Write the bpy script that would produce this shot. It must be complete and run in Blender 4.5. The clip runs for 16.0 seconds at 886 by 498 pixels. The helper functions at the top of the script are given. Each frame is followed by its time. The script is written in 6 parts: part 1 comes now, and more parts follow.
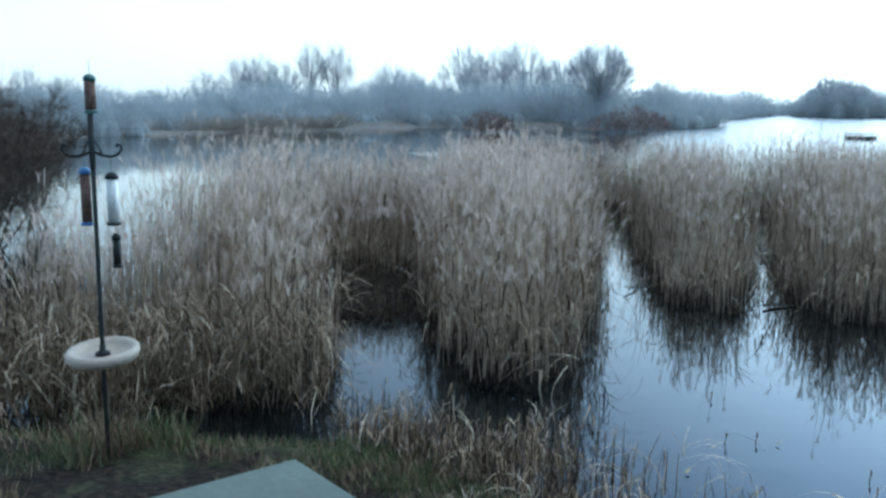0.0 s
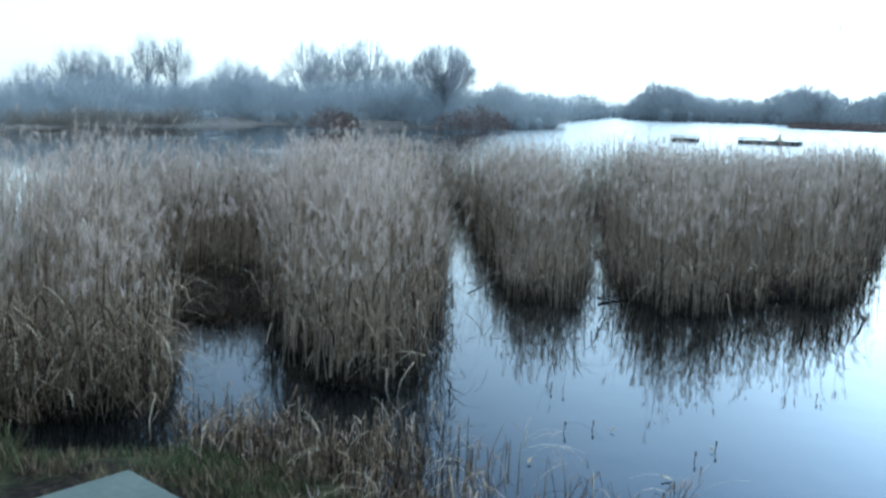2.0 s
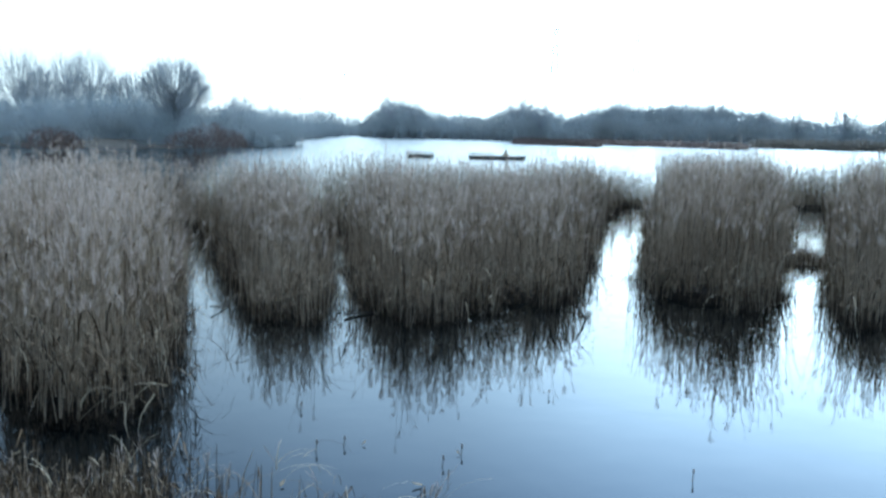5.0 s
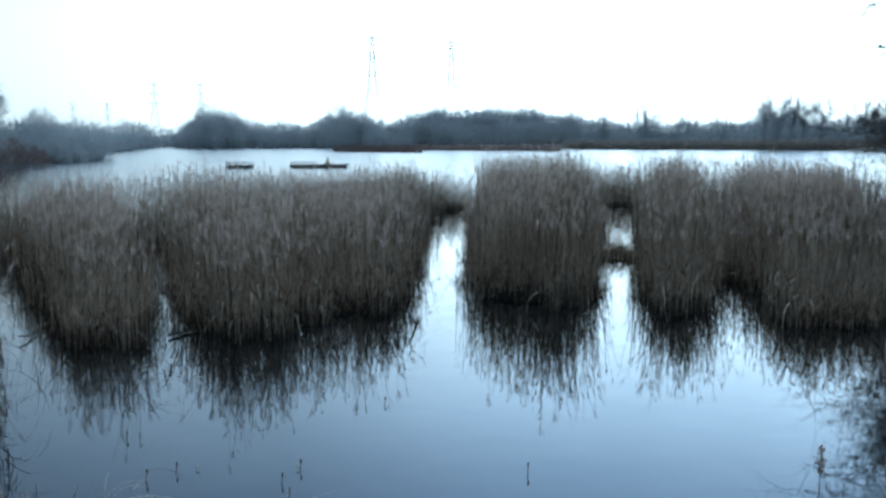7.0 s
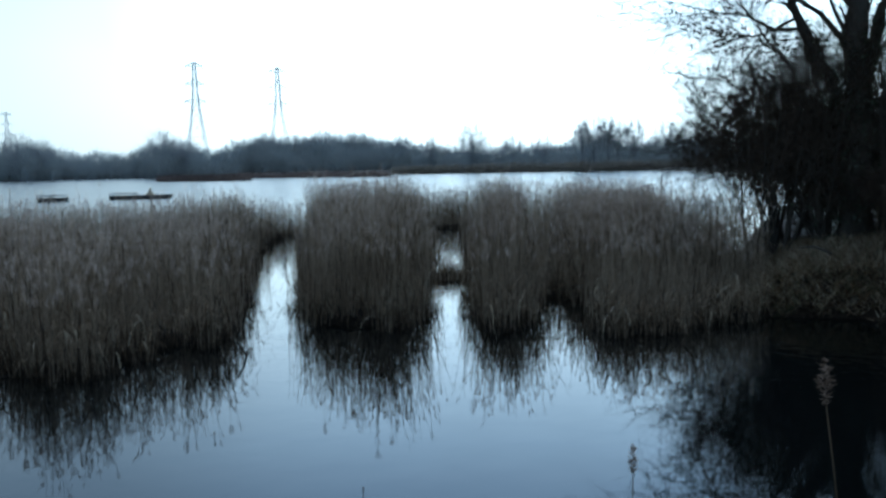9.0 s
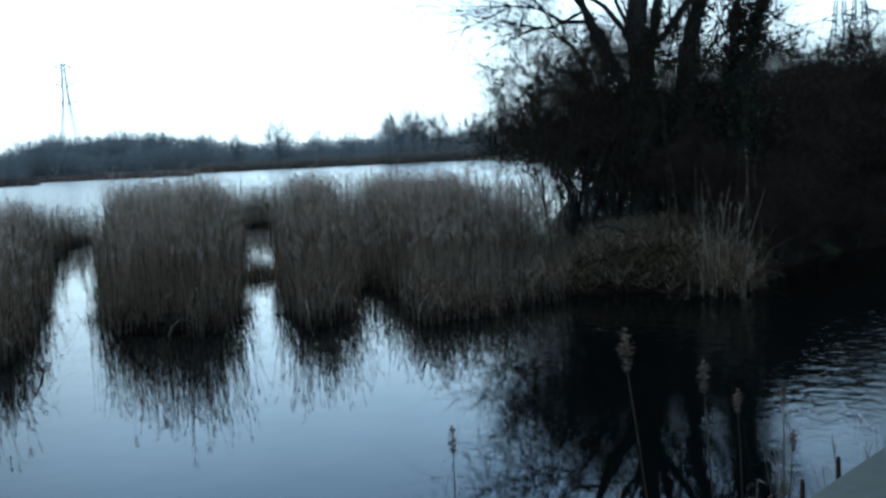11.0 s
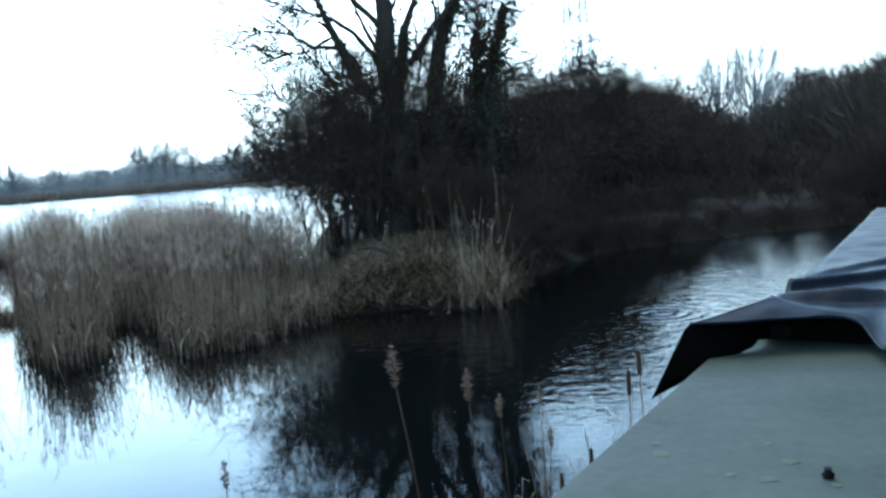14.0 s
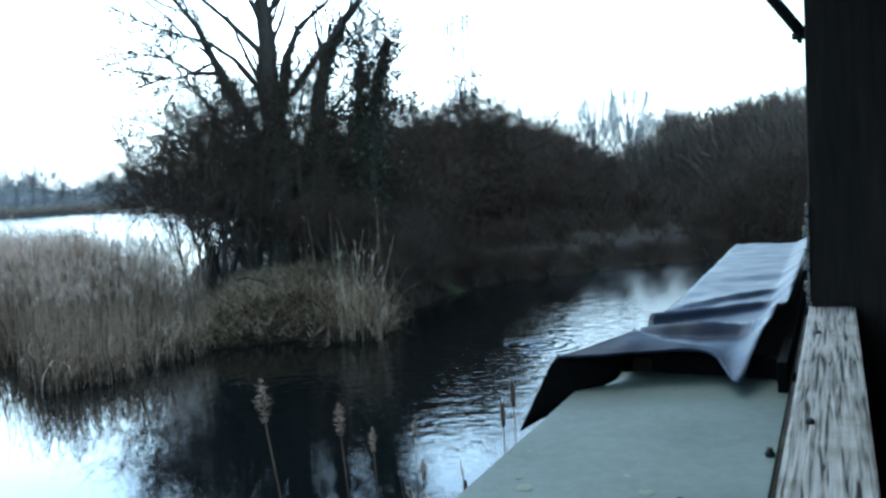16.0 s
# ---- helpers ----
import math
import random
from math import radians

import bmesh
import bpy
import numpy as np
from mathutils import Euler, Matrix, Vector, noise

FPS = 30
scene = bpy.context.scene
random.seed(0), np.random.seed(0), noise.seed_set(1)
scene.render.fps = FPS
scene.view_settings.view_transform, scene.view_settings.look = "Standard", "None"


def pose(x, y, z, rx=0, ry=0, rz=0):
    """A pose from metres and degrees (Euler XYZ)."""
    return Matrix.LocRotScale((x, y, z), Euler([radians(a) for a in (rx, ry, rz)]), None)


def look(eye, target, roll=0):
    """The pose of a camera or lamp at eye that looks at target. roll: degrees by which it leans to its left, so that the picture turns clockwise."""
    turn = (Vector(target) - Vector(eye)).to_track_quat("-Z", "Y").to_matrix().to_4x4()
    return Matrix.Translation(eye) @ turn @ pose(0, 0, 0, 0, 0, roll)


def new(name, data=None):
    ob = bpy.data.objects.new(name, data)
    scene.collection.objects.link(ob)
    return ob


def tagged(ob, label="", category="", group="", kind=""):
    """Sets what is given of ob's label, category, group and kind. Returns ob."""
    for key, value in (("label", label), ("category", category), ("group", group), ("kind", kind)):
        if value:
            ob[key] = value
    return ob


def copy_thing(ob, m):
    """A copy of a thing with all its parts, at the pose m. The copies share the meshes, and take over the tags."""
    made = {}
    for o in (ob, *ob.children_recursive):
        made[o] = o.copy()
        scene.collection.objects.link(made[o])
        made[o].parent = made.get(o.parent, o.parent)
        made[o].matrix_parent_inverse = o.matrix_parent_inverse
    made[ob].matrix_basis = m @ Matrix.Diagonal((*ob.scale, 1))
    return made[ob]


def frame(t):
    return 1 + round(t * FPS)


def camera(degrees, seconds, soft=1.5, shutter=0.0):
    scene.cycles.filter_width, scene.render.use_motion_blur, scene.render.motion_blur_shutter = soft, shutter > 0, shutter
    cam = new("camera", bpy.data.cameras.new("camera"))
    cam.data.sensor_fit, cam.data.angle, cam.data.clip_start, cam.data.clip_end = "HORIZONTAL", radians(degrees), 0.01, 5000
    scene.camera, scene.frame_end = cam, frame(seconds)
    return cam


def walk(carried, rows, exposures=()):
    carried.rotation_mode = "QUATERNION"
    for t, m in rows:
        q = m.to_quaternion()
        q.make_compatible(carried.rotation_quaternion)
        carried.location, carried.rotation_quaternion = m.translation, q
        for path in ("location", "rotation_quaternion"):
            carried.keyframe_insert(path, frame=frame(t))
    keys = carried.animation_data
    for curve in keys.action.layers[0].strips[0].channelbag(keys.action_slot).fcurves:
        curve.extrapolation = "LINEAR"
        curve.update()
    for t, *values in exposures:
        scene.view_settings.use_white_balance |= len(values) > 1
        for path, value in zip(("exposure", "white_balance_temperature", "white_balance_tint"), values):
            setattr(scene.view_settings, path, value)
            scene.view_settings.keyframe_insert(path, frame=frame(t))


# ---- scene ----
PATH = [
    (0.0, -0.009, 0.043, 2.597, 80.81, -0.52, -5.80),
    (0.5, -0.010, 0.036, 2.599, 80.15, -0.69, -7.87),
    (1.0, -0.013, 0.027, 2.603, 80.25, -0.87, -9.68),
    (1.5, -0.009, 0.031, 2.607, 80.62, -1.05, -12.61),
    (2.0, 0.003, 0.038, 2.599, 80.87, -1.50, -15.64),
    (2.5, 0.017, 0.042, 2.599, 81.13, -1.61, -18.66),
    (3.0, 0.023, 0.040, 2.600, 81.42, -1.73, -21.19),
    (3.5, 0.029, 0.034, 2.605, 81.56, -1.62, -23.73),
    (4.0, 0.028, 0.029, 2.606, 81.96, -1.46, -26.61),
    (6.5, -0.034, 0.011, 2.618, 82.70, -0.48, -40.67),
    (7.0, -0.021, 0.033, 2.624, 82.96, 0.10, -43.68),
    (7.5, -0.022, -0.002, 2.617, 83.37, 0.48, -46.68),
    (8.0, -0.017, -0.027, 2.612, 84.40, 0.79, -49.45),
    (8.5, -0.008, -0.026, 2.610, 84.46, 0.90, -51.83),
    (9.0, 0.009, -0.022, 2.607, 84.50, 1.14, -54.52),
    (11.5, 0.037, -0.012, 2.584, 83.91, 2.73, -69.19),
    (12.0, 0.021, 0.005, 2.584, 84.39, 2.31, -71.37),
    (12.5, 0.004, 0.002, 2.583, 84.47, 2.42, -74.27),
    (13.0, -0.001, -0.009, 2.585, 85.07, 3.24, -76.52),
    (13.5, -0.005, -0.020, 2.581, 84.03, 3.60, -80.23),
    (14.0, -0.005, -0.028, 2.588, 84.21, 4.54, -82.25),
    (14.5, -0.008, -0.044, 2.595, 85.26, 4.39, -84.60),
    (15.0, -0.006, -0.053, 2.598, 85.90, 4.36, -87.01),
    (15.5, 0.002, -0.060, 2.597, 86.10, 3.10, -88.53),
    (16.0, 0.003, -0.067, 2.595, 85.67, 3.33, -89.72),
]
EXPOSURES = [(0.0, 0.80, 5450, -4), (4.0, 0.66, 5470, -4), (7.0, -0.09, 5440, -4), (9.0, -0.73, 5420, -4), (11.3, -0.76, 5420, -5), (12.5, -0.45, 5450, -5), (14.5, 0.73, 5480, -6), (16.0, 0.93, 5480, -6)]
SKY_GAIN = 1.2
GLOW = 3.8
cam = camera(53.0, 16.0, soft=2.8)
walk(cam, [(t, pose(*p)) for t, *p in PATH], exposures=EXPOSURES)

# ---- world, sun ----
world = bpy.data.worlds.new("overcast_sky")
scene.world = world
world.use_nodes = True
wn, wl = world.node_tree.nodes, world.node_tree.links
wn.clear()
w_out = wn.new("ShaderNodeOutputWorld")
w_bg = wn.new("ShaderNodeBackground")
w_sky = wn.new("ShaderNodeTexSky")
w_sky.sky_type = "NISHITA"
w_sky.sun_disc = False
w_sky.sun_elevation = radians(60)
w_sky.sun_rotation = radians(65)
w_sky.air_density, w_sky.dust_density, w_sky.ozone_density = 1.0, 3.0, 2.0
w_dim = wn.new("ShaderNodeVectorMath")
w_dim.operation = "SCALE"
w_dim.inputs["Scale"].default_value = 0.05
w_co = wn.new("ShaderNodeTexCoord")
w_sep = wn.new("ShaderNodeSeparateXYZ")
w_ramp = wn.new("ShaderNodeValToRGB")
cr = w_ramp.color_ramp
cr.elements[0].position, cr.elements[0].color = 0.0, (0.92, 0.97, 1.0, 1)
cr.elements[1].position, cr.elements[1].color = 1.0, (0.50, 0.51, 0.52, 1)
for at, col in ((0.12, (0.88, 0.96, 1.0, 1)), (0.3, (0.58, 0.73, 0.93, 1)), (0.5, (0.21, 0.36, 0.67, 1)), (0.72, (0.34, 0.41, 0.52, 1))):
    e = cr.elements.new(at)
    e.color = col
w_cloud = wn.new("ShaderNodeTexNoise")
w_cloud.inputs["Scale"].default_value = 1.6
w_cloud.inputs["Detail"].default_value = 4
w_cmap = wn.new("ShaderNodeMapRange")
w_cmap.inputs["From Min"].default_value, w_cmap.inputs["From Max"].default_value = 0.3, 0.7
w_cmap.inputs["To Min"].default_value, w_cmap.inputs["To Max"].default_value = 0.86, 1.12
w_mul = wn.new("ShaderNodeVectorMath")
w_mul.operation = "SCALE"
w_gain = wn.new("ShaderNodeVectorMath")
w_gain.operation = "SCALE"
w_gain.inputs["Scale"].default_value = SKY_GAIN
w_add = wn.new("ShaderNodeVectorMath")
w_add.operation = "ADD"
wl.new(w_co.outputs["Generated"], w_sep.inputs[0])
wl.new(w_sep.outputs["Z"], w_ramp.inputs["Fac"])
wl.new(w_co.outputs["Generated"], w_cloud.inputs["Vector"])
wl.new(w_cloud.outputs["Fac"], w_cmap.inputs["Value"])
wl.new(w_ramp.outputs["Color"], w_mul.inputs[0])
wl.new(w_cmap.outputs["Result"], w_mul.inputs["Scale"])
# the cloud is brightest round the low veiled sun
w_dot = wn.new("ShaderNodeVectorMath")
w_dot.operation = "DOT_PRODUCT"
w_dot.inputs[1].default_value = Vector((math.sin(radians(65)), math.cos(radians(65)), 0.25)).normalized()
w_half = wn.new("ShaderNodeMath")
w_half.operation = "MULTIPLY_ADD"
w_half.inputs[1].default_value = w_half.inputs[2].default_value = 0.5
w_lit = wn.new("ShaderNodeValToRGB")
for e, at, v in zip(w_lit.color_ramp.elements, (0.1, 1.0), (0.85, GLOW)):
    e.position, e.color = at, (v / 4, v / 4, v / 4, 1)
for at, v in ((0.35, 0.62), (0.56, 0.5), (0.73, 0.54), (0.8, 0.76), (0.86, 1.02), (0.93, 1.75)):
    w_lit.color_ramp.elements.new(at).color = (v / 4, v / 4, v / 4, 1)
w_four = wn.new("ShaderNodeMath")
w_four.operation = "MULTIPLY"
w_four.inputs[1].default_value = 4.0
w_bright = wn.new("ShaderNodeVectorMath")
w_bright.operation = "SCALE"
wl.new(w_co.outputs["Generated"], w_dot.inputs[0])
wl.new(w_dot.outputs["Value"], w_half.inputs[0])
wl.new(w_half.outputs[0], w_lit.inputs["Fac"])
wl.new(w_lit.outputs["Color"], w_four.inputs[0])
wl.new(w_mul.outputs[0], w_bright.inputs[0])
wl.new(w_four.outputs[0], w_bright.inputs["Scale"])
wl.new(w_bright.outputs[0], w_gain.inputs[0])
wl.new(w_sky.outputs["Color"], w_dim.inputs[0])
wl.new(w_gain.outputs[0], w_add.inputs[0])
wl.new(w_dim.outputs[0], w_add.inputs[1])
wl.new(w_add.outputs[0], w_bg.inputs["Color"])
w_bg.inputs["Strength"].default_value = 1.0
wl.new(w_bg.outputs[0], w_out.inputs["Surface"])

sun_data = bpy.data.lights.new("veiled_sun", "SUN")
sun_data.energy, sun_data.angle, sun_data.color = 0.5, radians(35), (1.0, 0.97, 0.93)
sun = new("veiled_sun", sun_data)
sun.matrix_world = look((31, 14.5, 60), (0, 0, 0))

# ---- materials ----


def shader(name, rough=0.8, metal=0.0):
    m = bpy.data.materials.new(name)
    m.use_nodes = True
    b = m.node_tree.nodes["Principled BSDF"]
    b.inputs["Roughness"].default_value = rough
    b.inputs["Metallic"].default_value = metal
    if rough >= 0.75:
        b.inputs["Specular IOR Level"].default_value = 0.15
    return m, m.node_tree.nodes, m.node_tree.links, b


def ramp_node(n, stops):
    r = n.new("ShaderNodeValToRGB")
    e = r.color_ramp.elements
    e[0].position, e[0].color = stops[0][0], (*stops[0][1], 1)
    e[1].position, e[1].color = stops[-1][0], (*stops[-1][1], 1)
    for at, col in stops[1:-1]:
        e.new(at).color = (*col, 1)
    return r


def noisy(name, stops, scale, rough=0.8, detail=6, stretch=(1, 1, 1), bump=0.0, fine=40.0, metal=0.0, island=0.0, per_object=0.0):
    """A surface whose colour runs through stops by a coarse and a fine noise, by piece and by object."""
    m, n, l, b = shader(name, rough, metal)
    co = n.new("ShaderNodeTexCoord")
    mp = n.new("ShaderNodeMapping")
    mp.inputs["Scale"].default_value = stretch
    l.new(co.outputs["Object"], mp.inputs["Vector"])
    a = n.new("ShaderNodeTexNoise")
    a.inputs["Scale"].default_value, a.inputs["Detail"].default_value = scale, detail
    f = n.new("ShaderNodeTexNoise")
    f.inputs["Scale"].default_value, f.inputs["Detail"].default_value = fine, 3
    l.new(mp.outputs[0], a.inputs["Vector"])
    l.new(mp.outputs[0], f.inputs["Vector"])
    mix = n.new("ShaderNodeMath")
    mix.operation = "MULTIPLY_ADD"
    mix.inputs[1].default_value = 0.35
    l.new(f.outputs["Fac"], mix.inputs[0])
    sc = n.new("ShaderNodeMath")
    sc.operation = "MULTIPLY"
    sc.inputs[1].default_value = 0.65
    l.new(a.outputs["Fac"], sc.inputs[0])
    l.new(sc.outputs[0], mix.inputs[2])
    last = mix.outputs[0]
    geo = n.new("ShaderNodeNewGeometry")
    info = n.new("ShaderNodeObjectInfo")
    for source, amount in ((geo.outputs["Random Per Island"], island), (info.outputs["Random"], per_object)):
        if amount:
            k = n.new("ShaderNodeMath")
            k.operation = "MULTIPLY_ADD"
            k.inputs[1].default_value = amount
            off = n.new("ShaderNodeMath")
            off.operation = "ADD"
            off.inputs[1].default_value = -amount / 2
            l.new(source, k.inputs[0])
            l.new(last, k.inputs[2])
            l.new(k.outputs[0], off.inputs[0])
            last = off.outputs[0]
    r = ramp_node(n, stops)
    l.new(last, r.inputs["Fac"])
    l.new(r.outputs["Color"], b.inputs["Base Color"])
    if bump:
        bp = n.new("ShaderNodeBump")
        bp.inputs["Strength"].default_value, bp.inputs["Distance"].default_value = bump, 0.02
        l.new(f.outputs["Fac"], bp.inputs["Height"])
        l.new(bp.outputs[0], b.inputs["Normal"])
    return m


def thin(m, share):
    """Lets part of the light through, as dry leaves and heads do; pales far twigs."""
    n, l = m.node_tree.nodes, m.node_tree.links
    b, out = n["Principled BSDF"], n["Material Output"]
    t = n.new("ShaderNodeBsdfTranslucent")
    l.new(b.inputs["Base Color"].links[0].from_socket, t.inputs["Color"])
    mix = n.new("ShaderNodeMixShader")
    mix.inputs["Fac"].default_value = share
    l.new(b.outputs[0], mix.inputs[1])
    l.new(t.outputs[0], mix.inputs[2])
    l.new(mix.outputs[0], out.inputs["Surface"])
    return m


REED = noisy("dead_reed", ((0.2, (0.19, 0.137, 0.086)), (0.5, (0.40, 0.308, 0.215)), (0.8, (0.57, 0.46, 0.335))), 0.6, 0.75, island=0.42, fine=6)
# dark enough to stand for the shade low in the reed beds
REED_DARK = noisy("dark_shaded_reed", ((0.2, (0.014, 0.010, 0.007)), (0.5, (0.042, 0.031, 0.021)), (0.8, (0.11, 0.083, 0.056))), 1.2, 0.85, island=0.5, fine=9)
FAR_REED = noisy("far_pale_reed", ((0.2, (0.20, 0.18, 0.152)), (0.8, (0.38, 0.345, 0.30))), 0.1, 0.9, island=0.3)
ISLET = noisy("red_brown_sallow", ((0.2, (0.13, 0.095, 0.085)), (0.8, (0.26, 0.2, 0.175))), 0.8, 0.9, island=0.4)
STUBBLE = noisy("reed_stubble", ((0.2, (0.065, 0.043, 0.024)), (0.5, (0.185, 0.13, 0.078)), (0.8, (0.36, 0.27, 0.18))), 0.8, 0.8, island=0.6, fine=6)
PLUME = noisy("reed_plume", ((0.2, (0.42, 0.325, 0.26)), (0.5, (0.61, 0.495, 0.415)), (0.8, (0.74, 0.63, 0.545))), 0.6, 0.9, island=0.4, fine=30)
STRAW = noisy("pale_straw", ((0.2, (0.36, 0.285, 0.18)), (0.8, (0.58, 0.49, 0.35))), 2.0, 0.7, island=0.5)
VELVET = noisy("velvet_brown", ((0.3, (0.06, 0.036, 0.024)), (0.7, (0.15, 0.095, 0.065))), 30, 0.95)
HEAD = thin(noisy("lone_reed_head", ((0.2, (0.20, 0.14, 0.10)), (0.8, (0.42, 0.32, 0.25))), 12, 0.9, island=0.5), 0.25)
GRASS = noisy("winter_grass", ((0.2, (0.035, 0.055, 0.018)), (0.5, (0.075, 0.10, 0.036)), (0.8, (0.16, 0.17, 0.08))), 1.4, 0.8, island=0.6, fine=10)
BARK = noisy("bark", ((0.25, (0.035, 0.031, 0.026)), (0.55, (0.08, 0.072, 0.061)), (0.8, (0.14, 0.128, 0.11))), 3, 0.9, stretch=(1, 1, 0.25), bump=0.5, fine=22)
TWIG = noisy("twig", ((0.25, (0.034, 0.024, 0.017)), (0.55, (0.066, 0.049, 0.036)), (0.8, (0.112, 0.085, 0.065))), 0.8, 0.9, island=0.3)
# pale grey far twigs: distance haze is put into their colour
WILLOW_HAZE = noisy("hazy_willow_twig", ((0.25, (0.25, 0.265, 0.28)), (0.55, (0.33, 0.345, 0.36)), (0.8, (0.40, 0.41, 0.42))), 0.3, 0.9, island=0.25, per_object=0.25)
SCRUB_HAZE = noisy("hazy_scrub_twig", ((0.2, (0.27, 0.295, 0.30)), (0.5, (0.36, 0.39, 0.395)), (0.8, (0.43, 0.455, 0.46))), 0.05, 0.9, island=0.1, fine=0.4)
# lighter than TWIG: some distance haze put into the colour
CHANNEL_TWIG = noisy("hazy_channel_twig", ((0.25, (0.066, 0.053, 0.042)), (0.55, (0.12, 0.10, 0.08)), (0.8, (0.18, 0.152, 0.125))), 0.3, 0.9, island=0.15)
# the far twigs' share brightens them in place of haze
for growth, share in ((REED, 0.2), (PLUME, 0.3), (FAR_REED, 0.4), (WILLOW_HAZE, 0.45), (SCRUB_HAZE, 0.45)):
    thin(growth, share)
IVY = noisy("ivy_leaf", ((0.25, (0.018, 0.03, 0.014)), (0.55, (0.035, 0.055, 0.026)), (0.8, (0.06, 0.08, 0.04))), 2, 0.45, island=0.5)
BOARD = noisy("green_board", ((0.25, (0.055, 0.073, 0.057)), (0.5, (0.092, 0.115, 0.092)), (0.75, (0.138, 0.165, 0.137))), 2.6, 0.7, bump=0.1, fine=30)
LICHEN = noisy("lichen", ((0.3, (0.15, 0.175, 0.14)), (0.7, (0.23, 0.26, 0.21))), 30, 0.95)
METAL_BLACK = noisy("black_paint", ((0.3, (0.008, 0.010, 0.009)), (0.7, (0.022, 0.026, 0.025))), 14, 0.7, fine=80)
METAL_BLACK.node_tree.nodes["Principled BSDF"].inputs["Specular IOR Level"].default_value = 0.25
# near-black that paints the shade under the plastic sheet and on its flap
SHADE_BLACK = noisy("shade_black", ((0.3, (0.003, 0.003, 0.003)), (0.7, (0.007, 0.007, 0.007))), 14, 0.95, fine=80)
SHADE_BLACK.node_tree.nodes["Principled BSDF"].inputs["Specular IOR Level"].default_value = 0.05
METAL_GREEN = noisy("green_paint", ((0.3, (0.02, 0.07, 0.06)), (0.7, (0.05, 0.12, 0.11))), 14, 0.5)
BLUE_PLASTIC = noisy("blue_plastic", ((0.3, (0.03, 0.10, 0.24)), (0.7, (0.06, 0.15, 0.32))), 14, 0.45)
PEANUT = noisy("peanuts_in_mesh", ((0.3, (0.05, 0.032, 0.026)), (0.5, (0.13, 0.08, 0.062)), (0.7, (0.21, 0.14, 0.11))), 40, 0.8, bump=0.8, fine=70)
SEED = noisy("seed_in_tube", ((0.3, (0.45, 0.45, 0.42)), (0.7, (0.72, 0.72, 0.68))), 30, 0.25, fine=80)
TRAY = noisy("cream_tray", ((0.3, (0.26, 0.21, 0.16)), (0.7, (0.40, 0.34, 0.27))), 9, 0.6, bump=0.1)
# steel made paler, with the haze of distance in its colour
STEEL = noisy("hazy_galvanised_steel", ((0.3, (0.42, 0.45, 0.48)), (0.7, (0.55, 0.58, 0.61))), 0.4, 0.7)
DARK_TIMBER = noisy("dark_timber", ((0.3, (0.012, 0.011, 0.010)), (0.6, (0.03, 0.026, 0.022)), (0.8, (0.05, 0.043, 0.036))), 4, 0.85, stretch=(1, 1, 0.15), bump=0.3)
RAFT_WOOD = noisy("raft_timber", ((0.3, (0.05, 0.055, 0.05)), (0.7, (0.16, 0.165, 0.15))), 3, 0.85, bump=0.3)
FLOAT = noisy("float_drum", ((0.3, (0.03, 0.035, 0.04)), (0.7, (0.06, 0.065, 0.07))), 3, 0.6)


def weathered_wood():
    """Grey bleached softwood with long open grain along the object's x."""
    m, n, l, b = shader("weathered_wood", 0.85)
    co = n.new("ShaderNodeTexCoord")
    mp = n.new("ShaderNodeMapping")
    mp.inputs["Scale"].default_value = (1.9, 52, 52)
    l.new(co.outputs["Object"], mp.inputs["Vector"])
    a = n.new("ShaderNodeTexNoise")
    a.inputs["Scale"].default_value, a.inputs["Detail"].default_value = 2.4, 8
    a.inputs["Distortion"].default_value = 0.6
    l.new(mp.outputs[0], a.inputs["Vector"])
    s = n.new("ShaderNodeTexNoise")
    s.inputs["Scale"].default_value, s.inputs["Detail"].default_value = 9.0, 5
    l.new(co.outputs["Object"], s.inputs["Vector"])
    r = ramp_node(n, ((0.36, (0.018, 0.016, 0.013)), (0.42, (0.15, 0.142, 0.125)), (0.5, (0.28, 0.272, 0.25)), (0.75, (0.43, 0.42, 0.39))))
    l.new(a.outputs["Fac"], r.inputs["Fac"])
    r2 = ramp_node(n, ((0.34, (0.62, 0.6, 0.56)), (0.5, (0.88, 0.87, 0.85)), (0.68, (1.0, 1.0, 1.0))))
    l.new(s.outputs["Fac"], r2.inputs["Fac"])
    mul = n.new("ShaderNodeMix")
    mul.data_type, mul.blend_type = "RGBA", "MULTIPLY"
    mul.inputs[0].default_value = 1.0
    l.new(r.outputs["Color"], mul.inputs[6])
    l.new(r2.outputs["Color"], mul.inputs[7])
    l.new(mul.outputs[2], b.inputs["Base Color"])
    bp = n.new("ShaderNodeBump")
    bp.inputs["Strength"].default_value, bp.inputs["Distance"].default_value = 0.9, 0.006
    l.new(a.outputs["Fac"], bp.inputs["Height"])
    l.new(bp.outputs[0], b.inputs["Normal"])
    return m


OLD_WOOD = weathered_wood()


